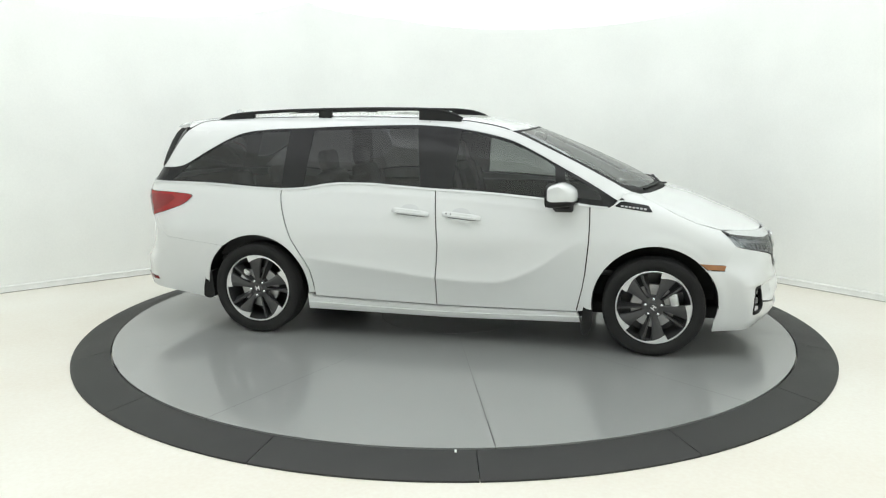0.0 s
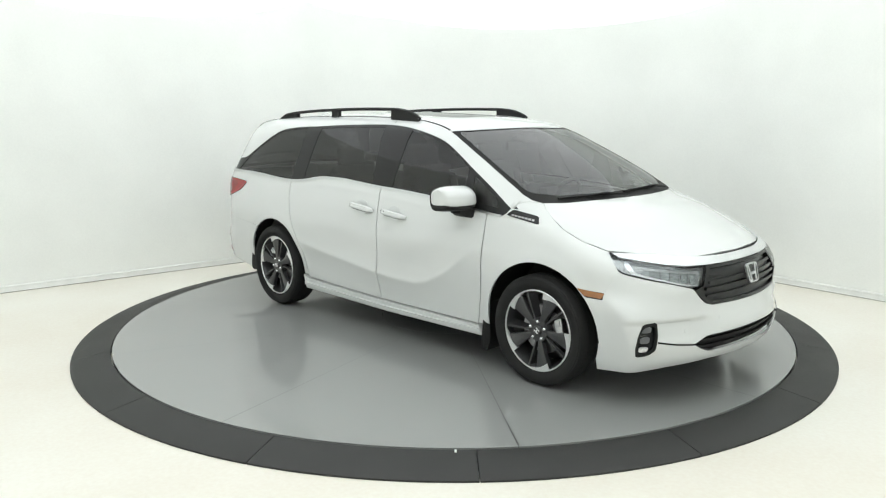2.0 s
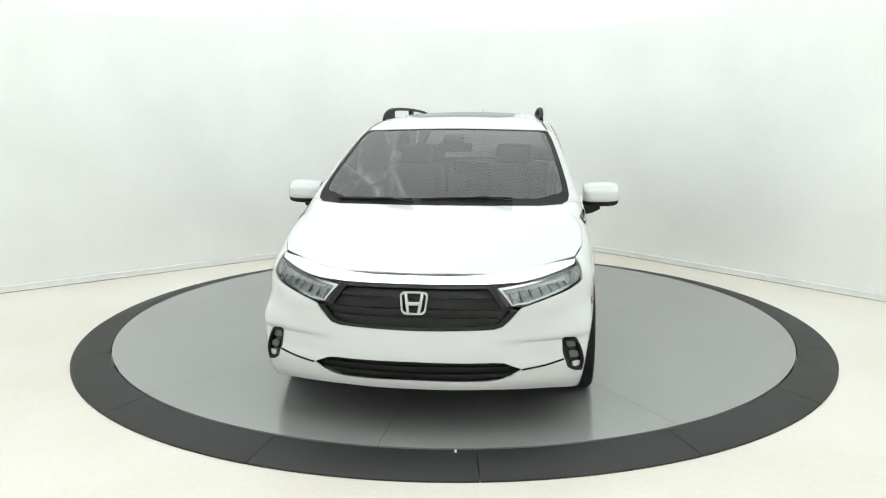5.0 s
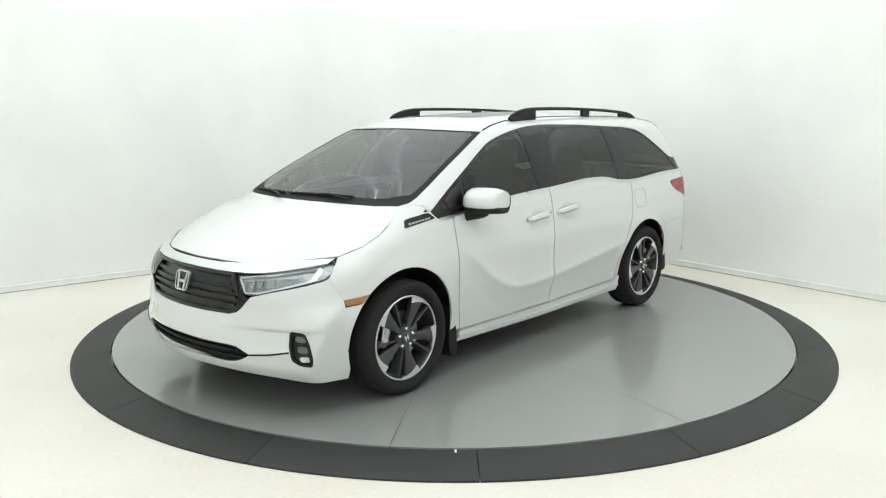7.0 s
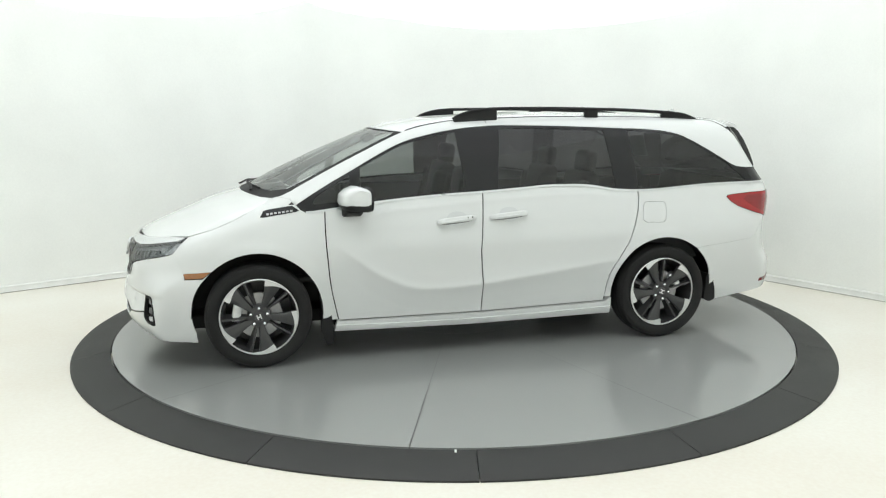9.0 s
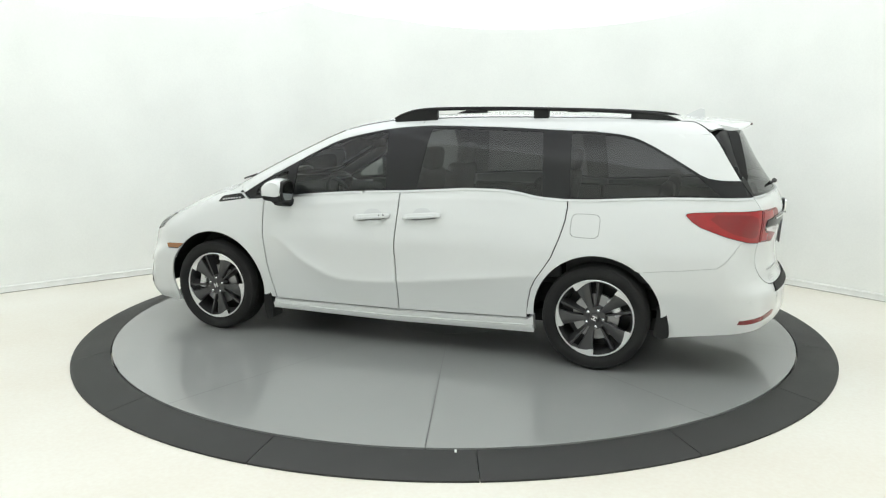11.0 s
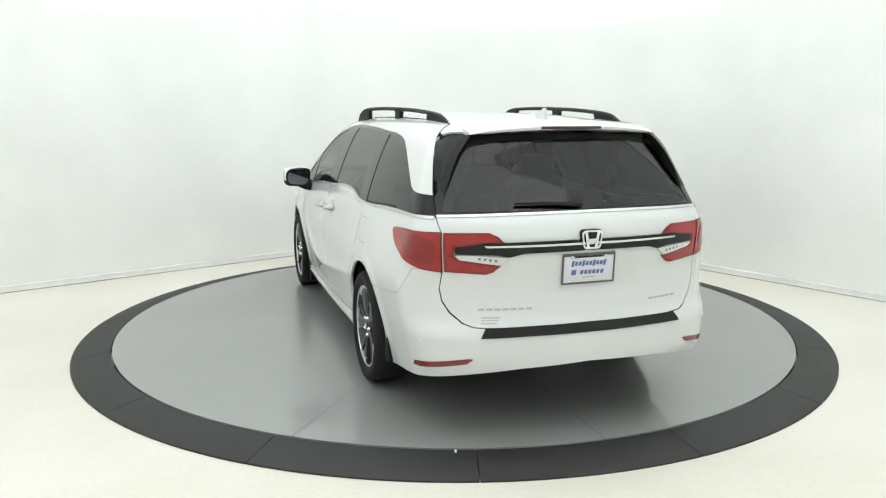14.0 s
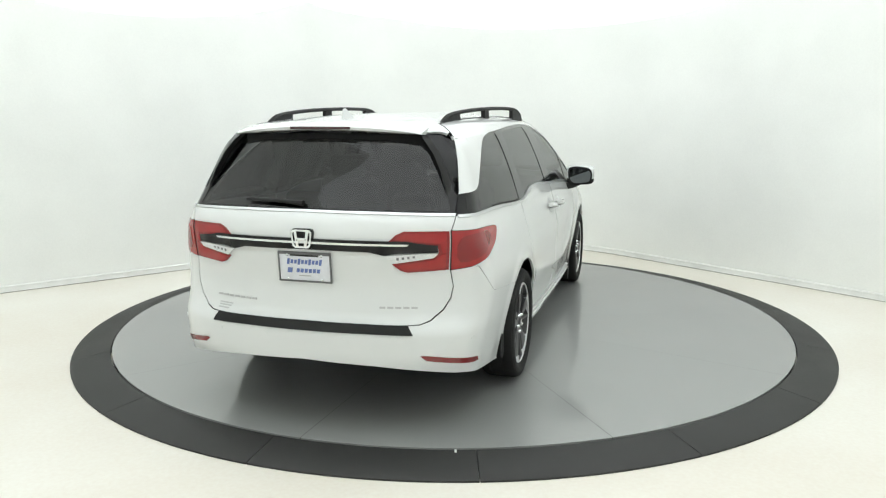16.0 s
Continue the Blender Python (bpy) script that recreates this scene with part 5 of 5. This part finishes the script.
def cabin():
    seats = new("seats")
    seats.parent = car
    for x, ys, wd, dz in ((0.12, (0.40, -0.40), 0.52, -0.02), (-0.82, (0.42, -0.42), 0.50, -0.06), (-1.62, (0.36, -0.36), 0.62, -0.25)):
        for y in ys:
            seat(x, y, wd, seats, dz)
    # dashboard: a rounded shelf under the windscreen
    bm, rows = bmesh.new(), []
    for y in np.linspace(-0.70, 0.70, 21):
        k = 0.26 * y * y
        hump = 0.035 * math.exp(-((y - 0.38) / 0.16) ** 2)
        sec = [(1.42 - k, 1.085), (1.20 - k, 1.075), (0.98 - k * 0.5, 1.070 + hump), (0.86 - k * 0.4, 1.055 + hump), (0.80 - k * 0.3, 0.99), (0.80 - k * 0.3, 0.80), (0.90 - k * 0.3, 0.60)]
        rows.append([bm.verts.new((x, y, z)) for x, z in sec])
    for a, b in zip(rows, rows[1:]):
        for j in range(6):
            bm.faces.new((a[j], a[j + 1], b[j + 1], b[j]))
    dash = part("dashboard", bm, CABIN, car, "dark grey dashboard", 60)
    part("screen", block((0.02, 0.24, 0.13), (0.83, 0.0, 1.09), 0.006, 2, Matrix.Rotation(radians(-12), 4, "Y")), BLACK, dash, "black centre screen")
    v, f = [], []
    n, k = 40, 8
    for i in range(n):
        a = 2 * math.pi * i / n
        for j in range(k):
            b = 2 * math.pi * j / k
            q = 0.185 + 0.016 * math.cos(b)
            v.append((q * math.cos(a), q * math.sin(a), 0.016 * math.sin(b)))
    for i in range(n):
        for j in range(k):
            f.append((i * k + j, (i + 1) % n * k + j, (i + 1) % n * k + (j + 1) % k, i * k + (j + 1) % k))
    m = pose(0.66, 0.39, 1.02) @ pose(0, 0, 0, 0, -62, 0)
    steer = ob_of("steering_wheel", [m @ Vector(p) for p in v], f, LEATHER, car, "black steering wheel")
    bm = block((0.11, 0.14, 0.05), (0, 0, -0.005), 0.02)
    for sx, sy, a, b in ((0, 0.11, 0.05, 0.15), (0, -0.11, 0.05, 0.15), (-0.11, 0, 0.15, 0.05)):
        add(bm, block((a, b, 0.02), (sx, sy, -0.005), 0.006))
    bmesh.ops.transform(bm, matrix=m, verts=bm.verts[:])
    part("wheel_spokes", bm, CABIN, steer)
    # headliner, inner mirror with its pod, floor
    ring = mirrored([(0.50, 0.0), (0.42, 0.50), (0.30, 0.56), (-0.5, 0.55), (-1.5, 0.54), (-2.2, 0.50), (-2.25, 0.0)])
    hole = [(0.18, 0.39), (-0.53, 0.39), (-0.53, -0.39), (0.18, -0.39)]
    skin("headliner", LINER, car, [sheet(above, ring, [hole], 0.08, -0.035, 0)], "light grey headliner")
    pod = part("mirror_pod", block((0.10, 0.16, 0.05), (0.60, 0.0, 1.515), 0.02, 2, Matrix.Rotation(radians(22), 4, "Y")), CABIN, car, "dark sensor pod behind the windscreen")
    part("inner_mirror", block((0.03, 0.25, 0.07), (0.50, 0.0, 1.455), 0.014, 2), MATTE, pod, "black inner mirror")
    part("cabin_floor", block((3.9, 1.50, 0.04), (-0.5, 0, 0.55), 0.01), CABIN, car, "dark carpet floor")
    for s in (1, -1):
        for x0, x1 in ((0.95, -0.05), (-0.10, -1.25)):
            part("door_card", block((x0 - x1, 0.05, 0.50), ((x0 + x1) / 2, s * 0.83, 0.84), 0.02), CABIN, car, "dark inner door card")
        part("cabin_side", block((1.05, 0.05, 0.52), (-1.80, s * 0.78, 0.84), 0.02), CABIN, car)
    part("cabin_back", block((0.04, 1.40, 0.60), (-2.48, 0, 0.86), 0.02), CABIN, car)


def wipers():
    for y0, y1, x0, x1 in ((0.46, -0.10, 1.465, 1.545), (-0.16, -0.66, 1.545, 1.415)):
        pts = []
        for k in np.linspace(0, 1, 8):
            y, x = y0 + (y1 - y0) * k, x0 + (x1 - x0) * k - 0.008 + 0.02 * math.sin(k * 3)
            pts.append((x, y, float(above(np.array([x]), np.array([y]))[0, 2]) + 0.009))
        wp = part("wiper", tube(pts, 0.009, 8, 0.8), MATTE, car, "black windscreen wiper")
        arm = [(pts[0][0] + 0.06, pts[0][1] + 0.02, pts[0][2] - 0.01), (pts[2][0] + 0.02, pts[2][1], pts[2][2] + 0.008), pts[4]]
        part("wiper_arm", tube(arm, 0.010, 8, 0.6), MATTE, wp)
    w = wrap(1)
    pts = [tuple(w(np.array([u]), np.array([z]), 0.016)[0]) for u, z in ((-3.0, 1.222), (-2.92, 1.228), (-2.80, 1.232), (-2.68, 1.232))]
    rw = part("rear_wiper", tube(pts, 0.011, 8, 0.9, True, [1.7, 1.1, 0.9, 0.6]), MATTE, car, "black rear wiper")


body()
underbody()
for x in (1.5, -1.505):
    for s in (1, -1):
        wheel(x, s, {(True, 1): 18, (False, 1): 65, (True, -1): 54, (False, -1): 11}[(x > 0, s)])
cabin()
wipers()


def motions():
    """Turntable and car go round together."""
    walk(turntable, [(t, pose(0, 0, 0, 0, 0, a)) for t, a in TURN])
    walk(car, [(t, pose(0, 0, 0, 0, 0, a) @ pose(0.124, 0.0998, 0.002)) for t, a in TURN])


motions()
